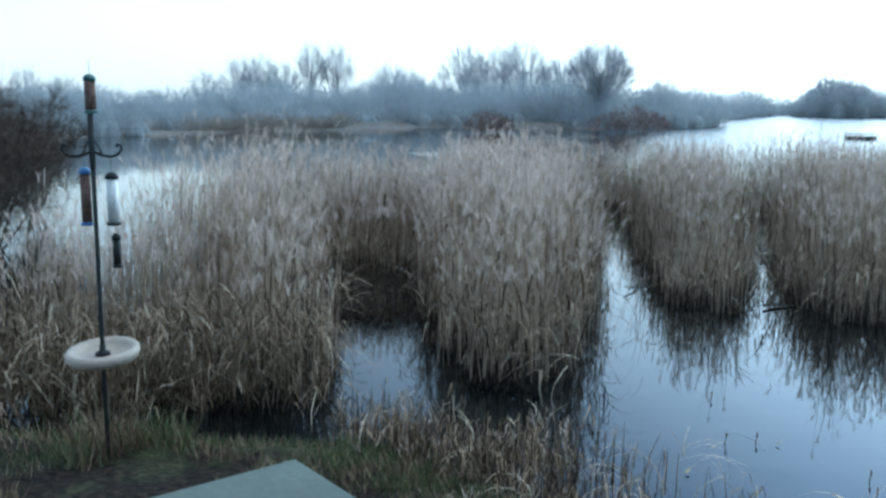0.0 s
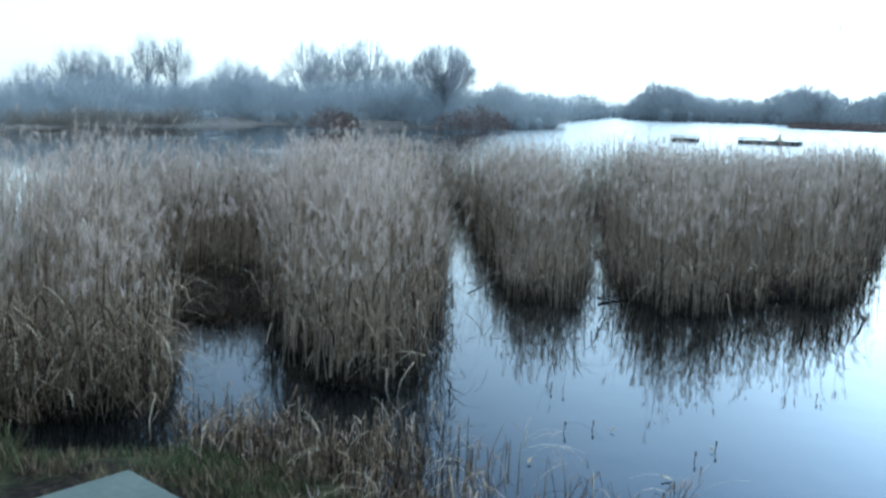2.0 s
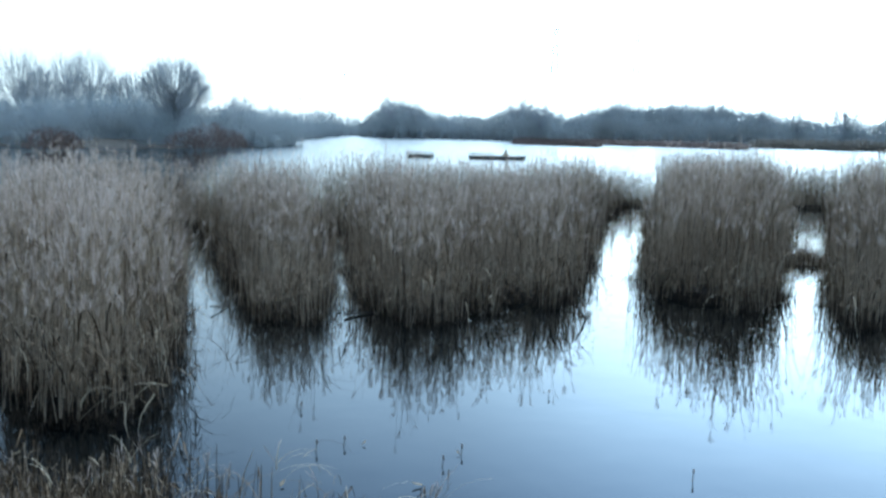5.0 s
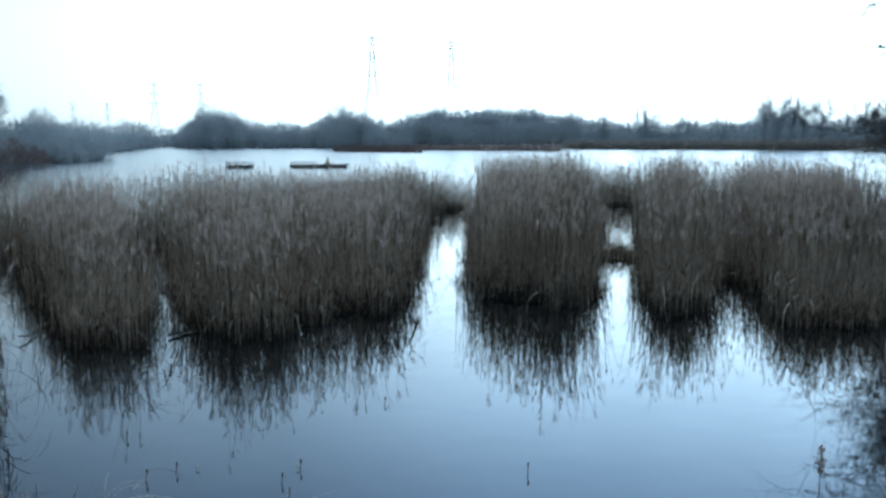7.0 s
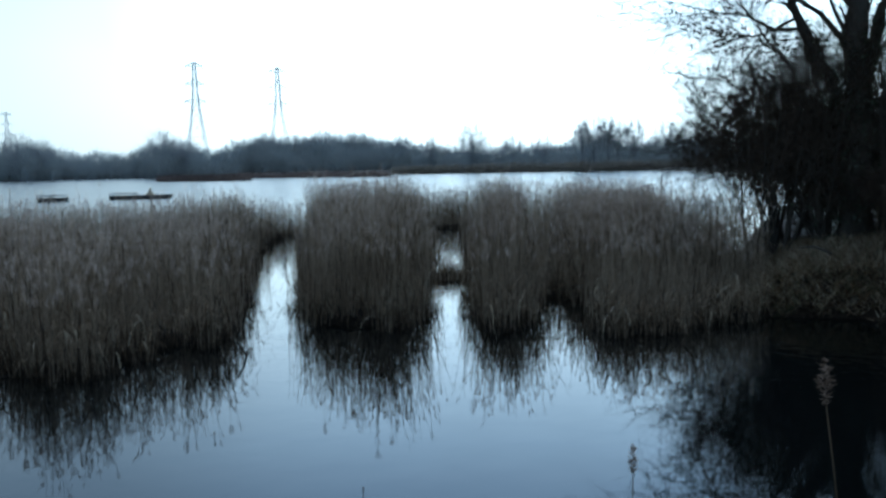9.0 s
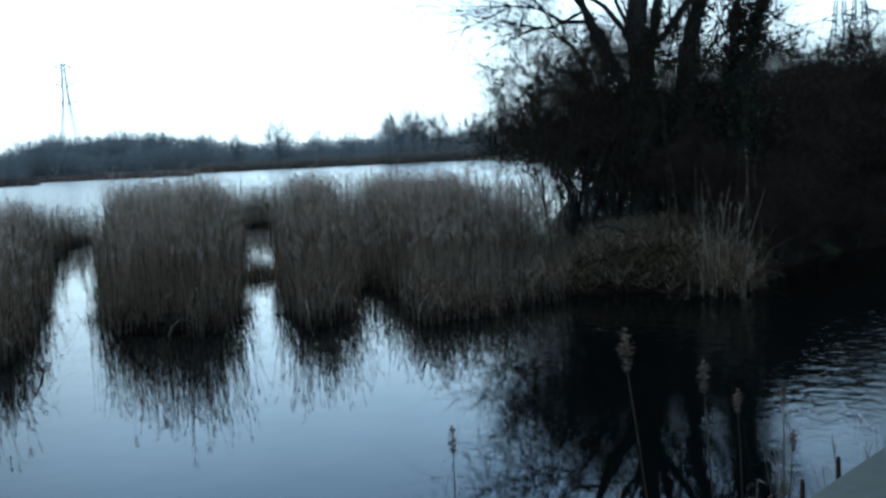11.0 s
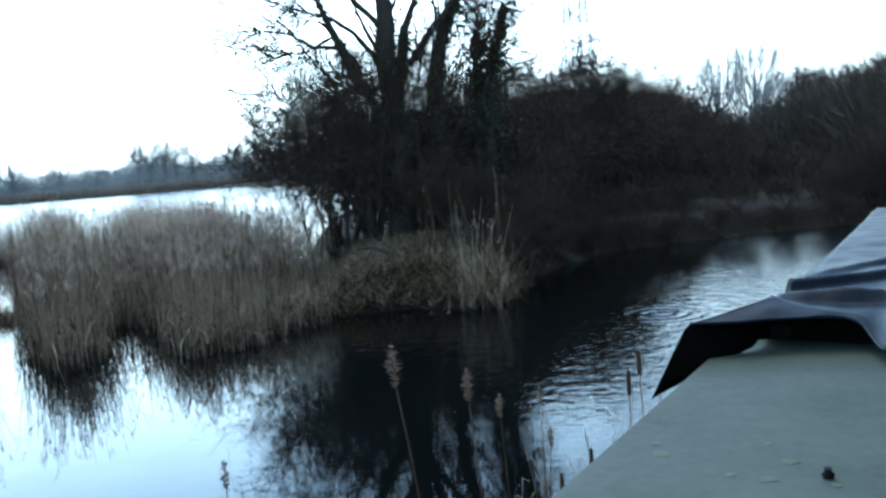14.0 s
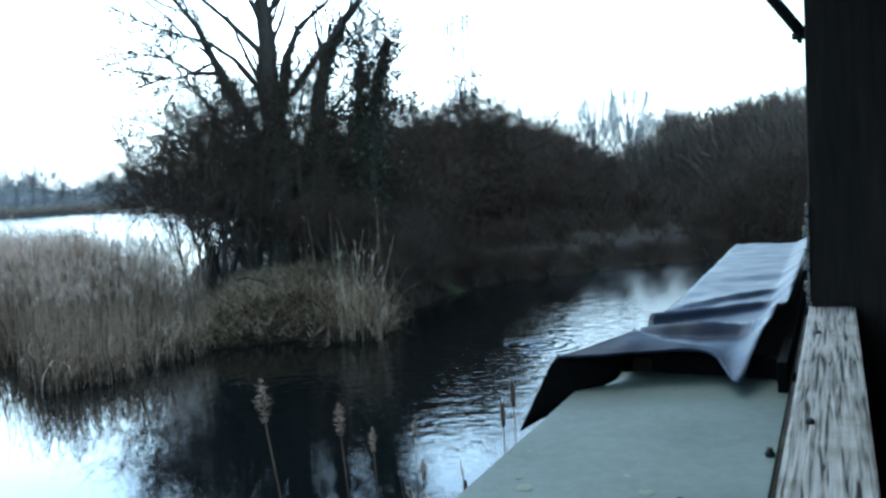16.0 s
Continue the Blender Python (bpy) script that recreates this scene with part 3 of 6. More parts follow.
# ---- reeds ----


def reed_mesh(name, xy, height, rng, lean=0.10, radius=0.004, plume=0.38, leaves=3, droop=0.0, mats=None, z0=-0.08, wind=(0.02, 0.01), joints=3, sprays=6, dark=0.0, head=(0.09, 0.2), heads_from=0.0):
    """Dead reed stems with hanging leaves and feathery heads, each stem of its own height and lean."""
    n = len(xy)
    mats = mats or [REED, PLUME, REED_DARK]
    base = np.column_stack([xy, np.full(n, z0)])
    ang = rng.uniform(0, 2 * np.pi, n)
    tilt = np.abs(rng.normal(0, lean, n))
    side = np.column_stack([np.cos(ang) * tilt + wind[0], np.sin(ang) * tilt + wind[1]])
    levels = np.array([0, 0.55, 1.0]) if joints == 3 else np.array([0, 1.0])
    curve = levels ** 1.7
    P = np.zeros((n, joints, 3))
    for k in range(joints):
        P[:, k, :2] = base[:, :2] + side * (height * curve[k])[:, None]
        P[:, k, 2] = z0 + height * levels[k] * (1 - droop * tilt * curve[k])
    R = radius * rng.uniform(0.75, 1.35, n)
    tri = np.array([[math.cos(a), math.sin(a), 0] for a in (0, 2.094, 4.189)])
    spin = rng.uniform(0, 2.1, n)
    rot = np.stack([np.cos(spin), -np.sin(spin), np.sin(spin), np.cos(spin)], 1).reshape(n, 2, 2)
    ring = np.zeros((n, 3, 3))
    ring[:, :, :2] = np.einsum("nij,kj->nki", rot, tri[:, :2])
    taper = np.array([1.2, 0.95, 0.4]) if joints == 3 else np.array([1.2, 0.45])
    V = (P[:, :, None, :] + ring[:, None, :, :] * (R[:, None] * taper)[:, :, None, None]).reshape(-1, 3)
    F = []
    s = np.arange(n)[:, None] * 3 * joints
    for k in range(joints - 1):
        for j in range(3):
            a, b = k * 3 + j, k * 3 + (j + 1) % 3
            F += [np.hstack([s + a, s + b, s + b + 3]), np.hstack([s + a, s + b + 3, s + a + 3])]
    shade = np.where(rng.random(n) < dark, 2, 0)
    Vs, Fs, Ms = [V], [np.vstack(F)], [np.tile(shade, 6 * (joints - 1))]
    count = len(V)
    # long narrow leaves that leave the stem and bend over
    for q in range(leaves):
        f = rng.uniform(0.22, 0.92, n)
        at = P[:, 0] * (1 - f)[:, None] + P[:, -1] * f[:, None]
        a = rng.uniform(0, 2 * np.pi, n)
        ln = rng.uniform(0.18, 0.48, n)
        w = rng.uniform(0.002, 0.005, n)
        out = np.column_stack([np.cos(a), np.sin(a), np.zeros(n)])
        perp = np.column_stack([-np.sin(a), np.cos(a), np.zeros(n)])
        rise = rng.uniform(-0.2, 0.9, n)
        mid = at + out * (ln * 0.28)[:, None] + np.array([0, 0, 1]) * (ln * 0.4 * rise)[:, None]
        tip = at + out * (ln * rng.uniform(0.3, 0.7, n))[:, None] + np.array([0, 0, 1]) * (ln * (rise * 0.5 - rng.uniform(0.1, 0.7, n)))[:, None]
        L = np.stack([at, mid + perp * w[:, None], mid - perp * w[:, None], tip], 1).reshape(-1, 3)
        s = count + np.arange(n)[:, None] * 4
        Vs.append(L)
        Fs += [np.hstack([s, s + 2, s + 1]), np.hstack([s + 1, s + 2, s + 3])]
        Ms.append(np.tile(shade, 2))
        count += len(L)
    # heads: a few drooping sprays that make an uneven tuft
    keep = np.where((rng.random(n) < plume) & (height > heads_from))[0]
    if len(keep):
        k = len(keep)
        top, below = P[keep, -1], P[keep, -2]
        axis = top - below
        axis /= np.linalg.norm(axis, axis=1)[:, None]
        flop = rng.uniform(0, 2 * np.pi, k)
        lnk = rng.uniform(*head, k)
        for q in range(sprays):
            a = flop + rng.normal(0, 0.9, k)
            o = np.column_stack([np.cos(a), np.sin(a), np.zeros(k)])
            pp = np.column_stack([-np.sin(a), np.cos(a), rng.normal(0, 0.5, k)])
            start = top - axis * (lnk * rng.uniform(0.1, 0.75, k))[:, None]
            mid = start + axis * (lnk * 0.45)[:, None] + o * (lnk * rng.uniform(0.08, 0.3, k))[:, None]
            end = start + axis * (lnk * rng.uniform(0.5, 0.95, k))[:, None] + o * (lnk * rng.uniform(0.25, 0.6, k))[:, None]
            wd = (lnk * rng.uniform(0.010, 0.024, k))[:, None]
            L = np.stack([start, mid + pp * wd, mid - pp * wd, end], 1).reshape(-1, 3)
            s = count + np.arange(k)[:, None] * 4
            Vs.append(L)
            Fs += [np.hstack([s, s + 2, s + 1]), np.hstack([s + 1, s + 2, s + 3])]
            Ms.append(np.ones(2 * k))
            count += len(L)
    return mesh_from(name, np.vstack(Vs), np.vstack(Fs), mats, np.concatenate(Ms))


def scatter(poly, per_m2, rng, keep=None):
    xs, ys = [p[0] for p in poly], [p[1] for p in poly]
    n = int((max(xs) - min(xs)) * (max(ys) - min(ys)) * per_m2)
    x, y = rng.uniform(min(xs), max(xs), n), rng.uniform(min(ys), max(ys), n)
    wob = np.array([0.34 * noise.noise(Vector((a * 1.1, b * 1.1, 4.2))) + 0.5 * noise.noise(Vector((a * 2.7, b * 2.7, 8.1))) for a, b in zip(x, y)])
    d = signed(x, y, poly) + wob
    ok = d > 0
    return x[ok], y[ok], d[ok]


BEDS = {
    "left": ([(-0.16, 8.1), (-0.33, 7.7), (-0.83, 7.45), (-1.5, 7.55), (-2.2, 7.75), (-3.2, 7.9), (-6, 8.3), (-6, 9.0), (-4.2, 9.2), (-3.0, 9.7), (-2.5, 11.0), (-2.2, 13), (-1.6, 16.5), (-0.4, 17), (-0.44, 12.4), (-0.23, 9.8)], 1.62),
    "inlet": ([(-0.9, 13.4), (1.2, 13.4), (2.4, 19.0), (-0.9, 18.5)], 1.48),
    "middle": ([(0.85, 12.4), (0.78, 9.7), (0.92, 8.3), (1.2, 7.95), (1.6, 7.75), (2.35, 8.4), (2.7, 9.6), (3.3, 12), (4.55, 16.5), (5.95, 22), (5.5, 24), (3, 22), (1.3, 17.5)], 1.52),
    "end_one": ([(5.6, 22.7), (7.0, 22.5), (8.2, 25), (5.5, 25)], 1.3),
    "split": ([(4.15, 11.6), (4.25, 10.9), (4.9, 10.6), (5.4, 11.2), (7.3, 15.7), (9.9, 21.5), (9.5, 25), (7.5, 25), (6.75, 22.2), (5.15, 15.3)], 1.47),
    "broad": ([(5.8, 11.4), (5.9, 10.3), (6.4, 9.8), (7.9, 10.7), (8.7, 10.2), (12.8, 14.05), (17.6, 19.2), (22.4, 23.5), (21, 26), (15, 26), (10.5, 25.5), (10.4, 21.5), (7.8, 15.8)], 1.47),
    "end_two": ([(21.6, 24.2), (23.4, 22.8), (25.5, 25), (23, 27)], 1.1),
    "third": ([(20.5, 20.2), (15.5, 15.2), (10.35, 10.3), (10.45, 9.3), (10.9, 8.45), (11.3, 8.4), (14.3, 10.7), (17.4, 12.8), (28.5, 21.0), (26, 24.0), (23, 22.7)], 1.77),
    "fourth": ([(13.7, 9.3), (11.15, 7.0), (12.0, 6.9), (14.3, 8.0), (14.9, 8.2), (20, 10.9), (29.5, 17), (29.6, 20.0), (18.1, 12.2), (15.3, 10.3)], 1.72),
    "tuft": ([(14.75, 1.95), (14.7, 1.4), (15.3, 1.1), (16.2, 1.2), (16.3, 1.9), (15.5, 2.2)], 1.75),
    "end_three": ([(28.6, 20.5), (30.5, 19.5), (33, 22.5), (30, 24.5), (27.8, 22)], 1.3),
    "bar": ([(16.0, 11.15), (16.7, 11.2), (17.5, 12.0), (17.0, 12.5), (15.8, 11.7)], 0.42),
    "notch": ([(14.75, 7.6), (15.4, 7.7), (17, 9.2), (16.2, 9.3), (14.8, 8.3)], 1.3),
    "shoulder": ([(15.3, 4.95), (17, 6.1), (20, 8.2), (22, 8), (19.5, 5.8), (17.3, 4.7)], 1.5),
    "slope": ([(13.9, 4.5), (14.6, 4.0), (15.6, 4.1), (16.8, 4.9), (17.6, 6.4), (16, 5.6)], 1.35),
    "fifth": ([(15.2, 7.75), (14.4, 7.15), (11.75, 5.6), (12.7, 4.75), (13.9, 4.4), (15.0, 4.75), (17, 5.9), (20.5, 7.7), (29, 11.8), (29.5, 17), (20, 10.4)], 1.62),
}


RUNS = {"broad": ((36.6, 0.3, 14.6),), "third": ((48.9, 0.4, 15.4),)}


RISE = {"third": (0.6, 0.22), "broad": (0.54, 0.2), "split": (0.4, 0.18), "fourth": (0.42, 0.16), "fifth": (0.2, 0.13), "slope": (0.3, 0.2), "shoulder": (0.7, 0.2), "inlet": (0.35, 0.34)}


def make_beds():
    rng = np.random.default_rng(21)
    for key, (poly, tall) in BEDS.items():
        x, y, d = scatter(poly, 260, rng)
        far = np.hypot(x, y)
        want = np.where(d < 0.8, 0.9, np.where(d < 1.6, 0.68, 0.42)) * np.clip(1.25 - far / 40, 0.42, 1)
        want *= 0.5 if key in ("tuft", "slope") else 1.0
        patch = np.array([noise.noise(Vector((a * 2.6, b * 2.6, 9))) for a, b in zip(x, y)])
        want *= np.clip(0.85 + 1.3 * patch, 0.3, 1.15) * np.where((d < 0.5) & (key not in ("tuft", "slope", "bar")), 0.5, 1.0)
        want = np.full(len(x), 0.8) if key == "inlet" else want
        want *= 1.9 if key.startswith("end") else 1.0
        # narrow recesses in the fronts of two of the beds
        bearing = np.degrees(np.arctan2(x, y))
        for run, width, depth in RUNS.get(key, ()):
            want = want * np.where((np.abs(bearing - run) < width) & (far < depth), 0.05, 1.0)
        want = want * (1.5 if key in ("fifth", "shoulder") else 1.0) * np.where((key == "left") & (x < -2.1), 1.3, 1.0)
        ok = rng.random(len(x)) < want * 1.25
        x, y, d = x[ok], y[ok], d[ok]
        wave = np.array([noise.noise(Vector((a * 0.55, b * 0.55, 0))) + 0.8 * noise.noise(Vector((a * 1.9, b * 1.9, 3))) for a, b in zip(x, y)])
        tuss = np.array([noise.noise(Vector((a * 3.6, b * 3.6, 12))) for a, b in zip(x, y)])
        far, cell = np.hypot(x, y), np.round(np.degrees(np.arctan2(x, y)) * 1.4).astype(int) + 60
        front = np.full(400, 1e9)
        np.minimum.at(front, cell, far)
        f0, f1 = RISE.get(key, (0.55, 0.28))
        side = 1.0 if key in ("fifth", "shoulder", "slope") else 0.5 + 0.7 * d
        rim = np.clip(np.minimum(side, f0 + f1 * (far - front[cell])) + 0.16 * wave + 0.2 * tuss, 0.16, 1.0)
        # a leafy mass of lower stems, with taller headed stems standing out of it
        lofty = rng.random(len(x)) < np.where(far < 12.5, 0.5, 0.42)
        rim = np.where(lofty, np.clip(rim * 1.25, 0, 1.05), rim * rng.uniform(0.62, 0.9, len(x)))
        h = tall * (0.97 + 0.14 * wave + 0.10 * tuss) * rng.normal(1, 0.11, len(x)) * rim
        h *= np.where(rng.random(len(x)) < 0.10, 1.13, 1.0)
        h *= np.where((key == "left") & (x < -2.1), 0.78, 1.0)
        label = "dense stand of dead brown reeds with feathery heads in water"
        if key == "tuft":
            me = reed_mesh("reed_bed", np.column_stack([x, y]), h, rng, lean=0.22, leaves=2, plume=0.45, mats=[STRAW, PLUME, STUBBLE], dark=0.5, radius=0.005)
            tagged(new("reed_bed", me), "ragged tuft of pale dead reeds on the muddy point", "reeds", "reed beds", "stuff")
        else:
            near = (far < 14.5) & (d < 1.6)
            for zone, joints, leaves, sprays in ((near, 3, 2, 9), (~near, 2, 1, 7)):
                if zone.any():
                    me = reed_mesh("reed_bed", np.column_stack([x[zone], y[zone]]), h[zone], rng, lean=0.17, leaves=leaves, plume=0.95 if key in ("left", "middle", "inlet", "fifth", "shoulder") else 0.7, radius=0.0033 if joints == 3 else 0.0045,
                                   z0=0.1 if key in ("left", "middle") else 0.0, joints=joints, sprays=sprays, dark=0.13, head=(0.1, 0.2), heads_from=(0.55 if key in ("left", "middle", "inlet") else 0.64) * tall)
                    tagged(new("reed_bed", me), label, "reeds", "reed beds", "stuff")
        # a skirt of short, broken stems, its dark colour painting the edge's shade
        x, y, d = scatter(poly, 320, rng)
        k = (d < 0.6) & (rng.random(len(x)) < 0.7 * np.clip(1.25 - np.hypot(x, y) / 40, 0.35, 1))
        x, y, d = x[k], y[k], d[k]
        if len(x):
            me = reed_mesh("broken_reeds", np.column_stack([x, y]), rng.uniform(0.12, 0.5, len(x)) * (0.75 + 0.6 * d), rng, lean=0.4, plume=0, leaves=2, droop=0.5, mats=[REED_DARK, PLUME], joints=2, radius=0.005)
            tagged(new("broken_reeds", me), "broken reed stems at the foot of a reed bed, shade in their colour", "reeds", "reed beds", "stuff")
        shade_root_mat(poly, {"bar": 0.08, "notch": 0.08, "left": 0.14, "middle": 0.12}.get(key, 0.09))


def shade_root_mat(poly, high):
    """Added root mass under a bed, edge ragged, black for shade at its foot."""
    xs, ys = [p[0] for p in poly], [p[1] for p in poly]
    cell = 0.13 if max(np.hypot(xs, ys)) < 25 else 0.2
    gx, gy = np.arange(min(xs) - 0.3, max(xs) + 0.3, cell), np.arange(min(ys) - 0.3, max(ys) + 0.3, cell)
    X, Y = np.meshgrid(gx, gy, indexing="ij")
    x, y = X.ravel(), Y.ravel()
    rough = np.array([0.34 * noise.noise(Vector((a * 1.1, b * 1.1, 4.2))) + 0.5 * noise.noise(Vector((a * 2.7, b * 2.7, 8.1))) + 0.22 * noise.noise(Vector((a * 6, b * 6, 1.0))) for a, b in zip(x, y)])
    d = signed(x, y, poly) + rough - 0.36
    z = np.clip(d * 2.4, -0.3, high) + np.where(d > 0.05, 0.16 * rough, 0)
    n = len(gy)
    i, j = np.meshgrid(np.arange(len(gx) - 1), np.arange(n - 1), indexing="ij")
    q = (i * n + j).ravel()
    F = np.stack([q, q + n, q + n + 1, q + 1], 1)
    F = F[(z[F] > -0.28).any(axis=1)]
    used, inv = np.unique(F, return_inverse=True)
    me = mesh_from("shade_root_mat", np.column_stack([x, y, z])[used], inv.reshape(F.shape), [PEAT_SHADE], smooth=True)
    tagged(new("shade_root_mat", me), "mat of reed roots in the water, black in place of shade", "reeds", "reed beds", "stuff")


make_beds()


def bent_straws(places, rng, long=(0.35, 0.9), lift=(0.0, 0.5), width=(0.004, 0.009), toward=-1.57, spread=1.2, mats=None, share=(0.3, 0.4, 0.3)):
    """Dead stems and leaves that have bent over, each an arch that ends low."""
    n = len(places)
    a = rng.normal(toward, spread, n)
    out = np.column_stack([np.cos(a), np.sin(a), np.zeros(n)])
    side = np.column_stack([-np.sin(a), np.cos(a), np.zeros(n)])
    up = np.array([0, 0, 1.0])
    ln, wd = rng.uniform(*long, n), rng.uniform(*width, n)
    tilt, fall = rng.uniform(0.4, 1.45, n), rng.uniform(1.2, 2.6, n)
    p = np.column_stack([places[:, 0], places[:, 1], rng.uniform(*lift, n)])
    sway = rng.normal(0, 0.25, n)
    rows = []
    for k in range(6):
        w = (wd * (1 - 0.16 * k))[:, None]
        rows.append(np.stack([p - side * w, p + side * w], 1))
        ang = tilt - fall * k / 5
        p = p + (out * np.cos(ang)[:, None] + up * np.sin(ang)[:, None] + side * (sway * k / 5)[:, None]) * (ln / 5)[:, None]
        p[:, 2] = np.maximum(p[:, 2], 0.01)
    V = np.stack(rows, 1).reshape(-1, 3)
    s = np.arange(n)[:, None] * 12
    F = np.vstack([np.hstack([s + 2 * k, s + 2 * k + 1, s + 2 * k + 3, s + 2 * k + 2]) for k in range(5)])
    pick = np.tile(rng.choice(3, n, p=share), 5)
    return mesh_from("bent_straws", V, F, mats or [REED_DARK, STUBBLE, STRAW], pick)


def make_bed_fringes():
    """Bent and broken leaves that hang over the water along the beds' fronts."""
    rng = np.random.default_rng(64)
    for key in ("left", "middle", "split", "broad", "third", "fourth", "fifth", "tuft"):
        x, y, d = scatter(BEDS[key][0], 340 if key in ("left", "middle") else 200, rng)
        far, cell = np.hypot(x, y), np.round(np.degrees(np.arctan2(x, y)) * 1.4).astype(int) + 60
        front = np.full(400, 1e9)
        np.minimum.at(front, cell, far)
        k = (d < 0.45) & (far < 20) & (rng.random(len(x)) < np.where(far - front[cell] < 0.7, 0.7, 0.22))
        if key == "tuft":
            k = d < 2
        me = bent_straws(np.column_stack([x[k], y[k]]), rng, toward=-1.57 if key != "tuft" else 3.4, lift=(0.2, 0.85) if key in ("left", "middle") else (0.12, 0.6), share=(0.3, 0.55, 0.15))
        tagged(new("bent_straws", me), "bent dead leaves and stems hanging at the reeds' edge", "reeds", "reed beds", "stuff")


make_bed_fringes()

# ---- low growth on the banks ----


def make_low_growth():
    rng = np.random.default_rng(33)
    # stubble of cut reed along the water's edge below the hide
    strip_near = [(-0.2, 6.25), (0.35, 6.55), (0.75, 6.1), (1.7, 5.55), (2.7, 4.4), (3.1, 3.0), (2.6, 2.4), (1.6, 3.6), (0.75, 4.4), (0.35, 5.0), (-0.1, 5.6)]
    x, y, d = scatter(strip_near, 520, rng)
    thick = rng.random(len(x)) < np.clip(1.0 - 0.9 * (x - 0.9) / 0.8, 0.08, 1.0)
    x, y, d = x[thick], y[thick], d[thick]
    me = reed_mesh("reed_stubble", np.column_stack([x, y]), rng.uniform(0.12, 0.5, len(x)) * np.clip(0.6 + d, 0.6, 1.15), rng, lean=0.2, plume=0.04, leaves=2, radius=0.0042, z0=0.15, mats=[STUBBLE, PLUME, REED_DARK], dark=0.42)
    tagged(new("reed_stubble", me), "short broken brown reed stubble on the bank", "reeds", kind="stuff")
    strip = [(3.0, 1.35), (4.4, 0.25), (7, -0.95), (7.2, -0.6), (4.6, 0.7), (3.4, 1.9)]
    x, y, d = scatter(strip, 45, rng)
    me = reed_mesh("reed_stubble", np.column_stack([x, y]), rng.uniform(0.2, 0.7, len(x)), rng, lean=0.22, plume=0.1, leaves=2, z0=0.0)
    tagged(new("reed_stubble", me), "thin brown reed shoots at the water's edge", "reeds", kind="stuff")
    # a collapsed tangle at the foot of the reeds behind the feeder
    tangle = [(-6, 7.4), (-3.4, 7.25), (-2.2, 7.3), (-1.2, 7.42), (-0.5, 7.5), (-0.25, 7.8), (-0.9, 7.8), (-2.4, 8.1), (-6, 8.6)]
    x, y, d = scatter(tangle, 200, rng)
    me = reed_mesh("fallen_reeds", np.column_stack([x, y]), rng.uniform(0.35, 0.95, len(x)), rng, lean=0.8, plume=0.05, leaves=4, droop=0.55, mats=[STUBBLE, PLUME], z0=0.05, wind=(0.05, -0.25))
    tagged(new("fallen_reeds", me), "collapsed tangle of grey-brown reed stems and leaves", "reeds", kind="stuff")
    x, y, d = scatter(tangle, 20, rng)
    me = reed_mesh("fallen_reeds", np.column_stack([x, y]), rng.uniform(0.4, 0.95, len(x)), rng, lean=0.95, plume=0, leaves=5, droop=0.6, mats=[STRAW, PLUME], z0=0.15, wind=(0.05, -0.3))
    tagged(new("fallen_reeds", me), "pale bent straw lying over the fallen reeds", "reeds", kind="stuff")
    x, y, d = scatter(tangle, 620, rng)
    clump = np.array([noise.noise(Vector((a * 1.8, b * 1.8, 2))) for a, b in zip(x, y)])
    k = rng.random(len(x)) < np.clip(0.55 + 1.3 * clump, 0.1, 1)
    me = bent_straws(np.column_stack([x[k], y[k]]), rng, (0.3, 0.75), (0.25, 0.75), (0.003, 0.007), share=(0.3, 0.52, 0.18))
    tagged(new("bent_straws", me), "thick tangle of drooping pale reed leaves over the bank", "reeds", kind="stuff")
    x, y, d = scatter(strip_near, 30, rng)
    me = bent_straws(np.column_stack([x, y]), rng, (0.2, 0.5), (0.3, 0.5), (0.003, 0.005), spread=2.5, share=(0.1, 0.35, 0.55))
    tagged(new("bent_straws", me), "pale straws lying across the reed stubble", "reeds", kind="stuff")
    mat_area = [(-0.35, 10.2), (0.25, 10.6), (0.8, 10.3), (1.1, 12.6), (1.2, 13.8), (-0.6, 13.8), (-0.5, 12.6)]
    x, y, d = scatter(mat_area, 240, rng)
    me = reed_mesh("reed_litter", np.column_stack([x, y]), rng.uniform(0.1, 0.45, len(x)), rng, lean=1.6, plume=0, leaves=2, droop=0.55, mats=[REED_DARK, PLUME], z0=0.0)
    tagged(new("reed_litter", me), "floating mat of dead reed litter", "reeds", kind="stuff")
    shade_root_mat(mat_area, 0.06)
    # stems that have fallen outward round the tuft on the point
    x, y, d = scatter([(14.6, 2.3), (14.5, 1.4), (15.2, 0.95), (16.4, 1.05), (16.5, 1.9), (15.5, 2.4)], 75, rng)
    me = reed_mesh("fallen_reeds", np.column_stack([x, y]), rng.uniform(0.5, 1.25, len(x)), rng, lean=0.8, plume=0.05, leaves=3, droop=0.55, mats=[STUBBLE, PLUME], z0=0.1, radius=0.006)
    tagged(new("fallen_reeds", me), "pale reed stems fallen outward on the muddy point", "reeds", kind="stuff")
    # dead stalks standing on the point
    x, y, d = scatter([(15.6, 2.6), (15.6, 1.2), (17.6, 0.9), (19.4, 0.6), (19.6, 2.2), (17.2, 3.0)], 7, rng)
    me = reed_mesh("dead_stalks", np.column_stack([x, y]), rng.uniform(0.8, 2.0, len(x)), rng, lean=0.1, plume=0.1, leaves=2, mats=[STUBBLE, PLUME], z0=0.35, radius=0.008)
    tagged(new("dead_stalks", me), "tall pale dead stalks standing among the rank grass", "weeds", kind="stuff")
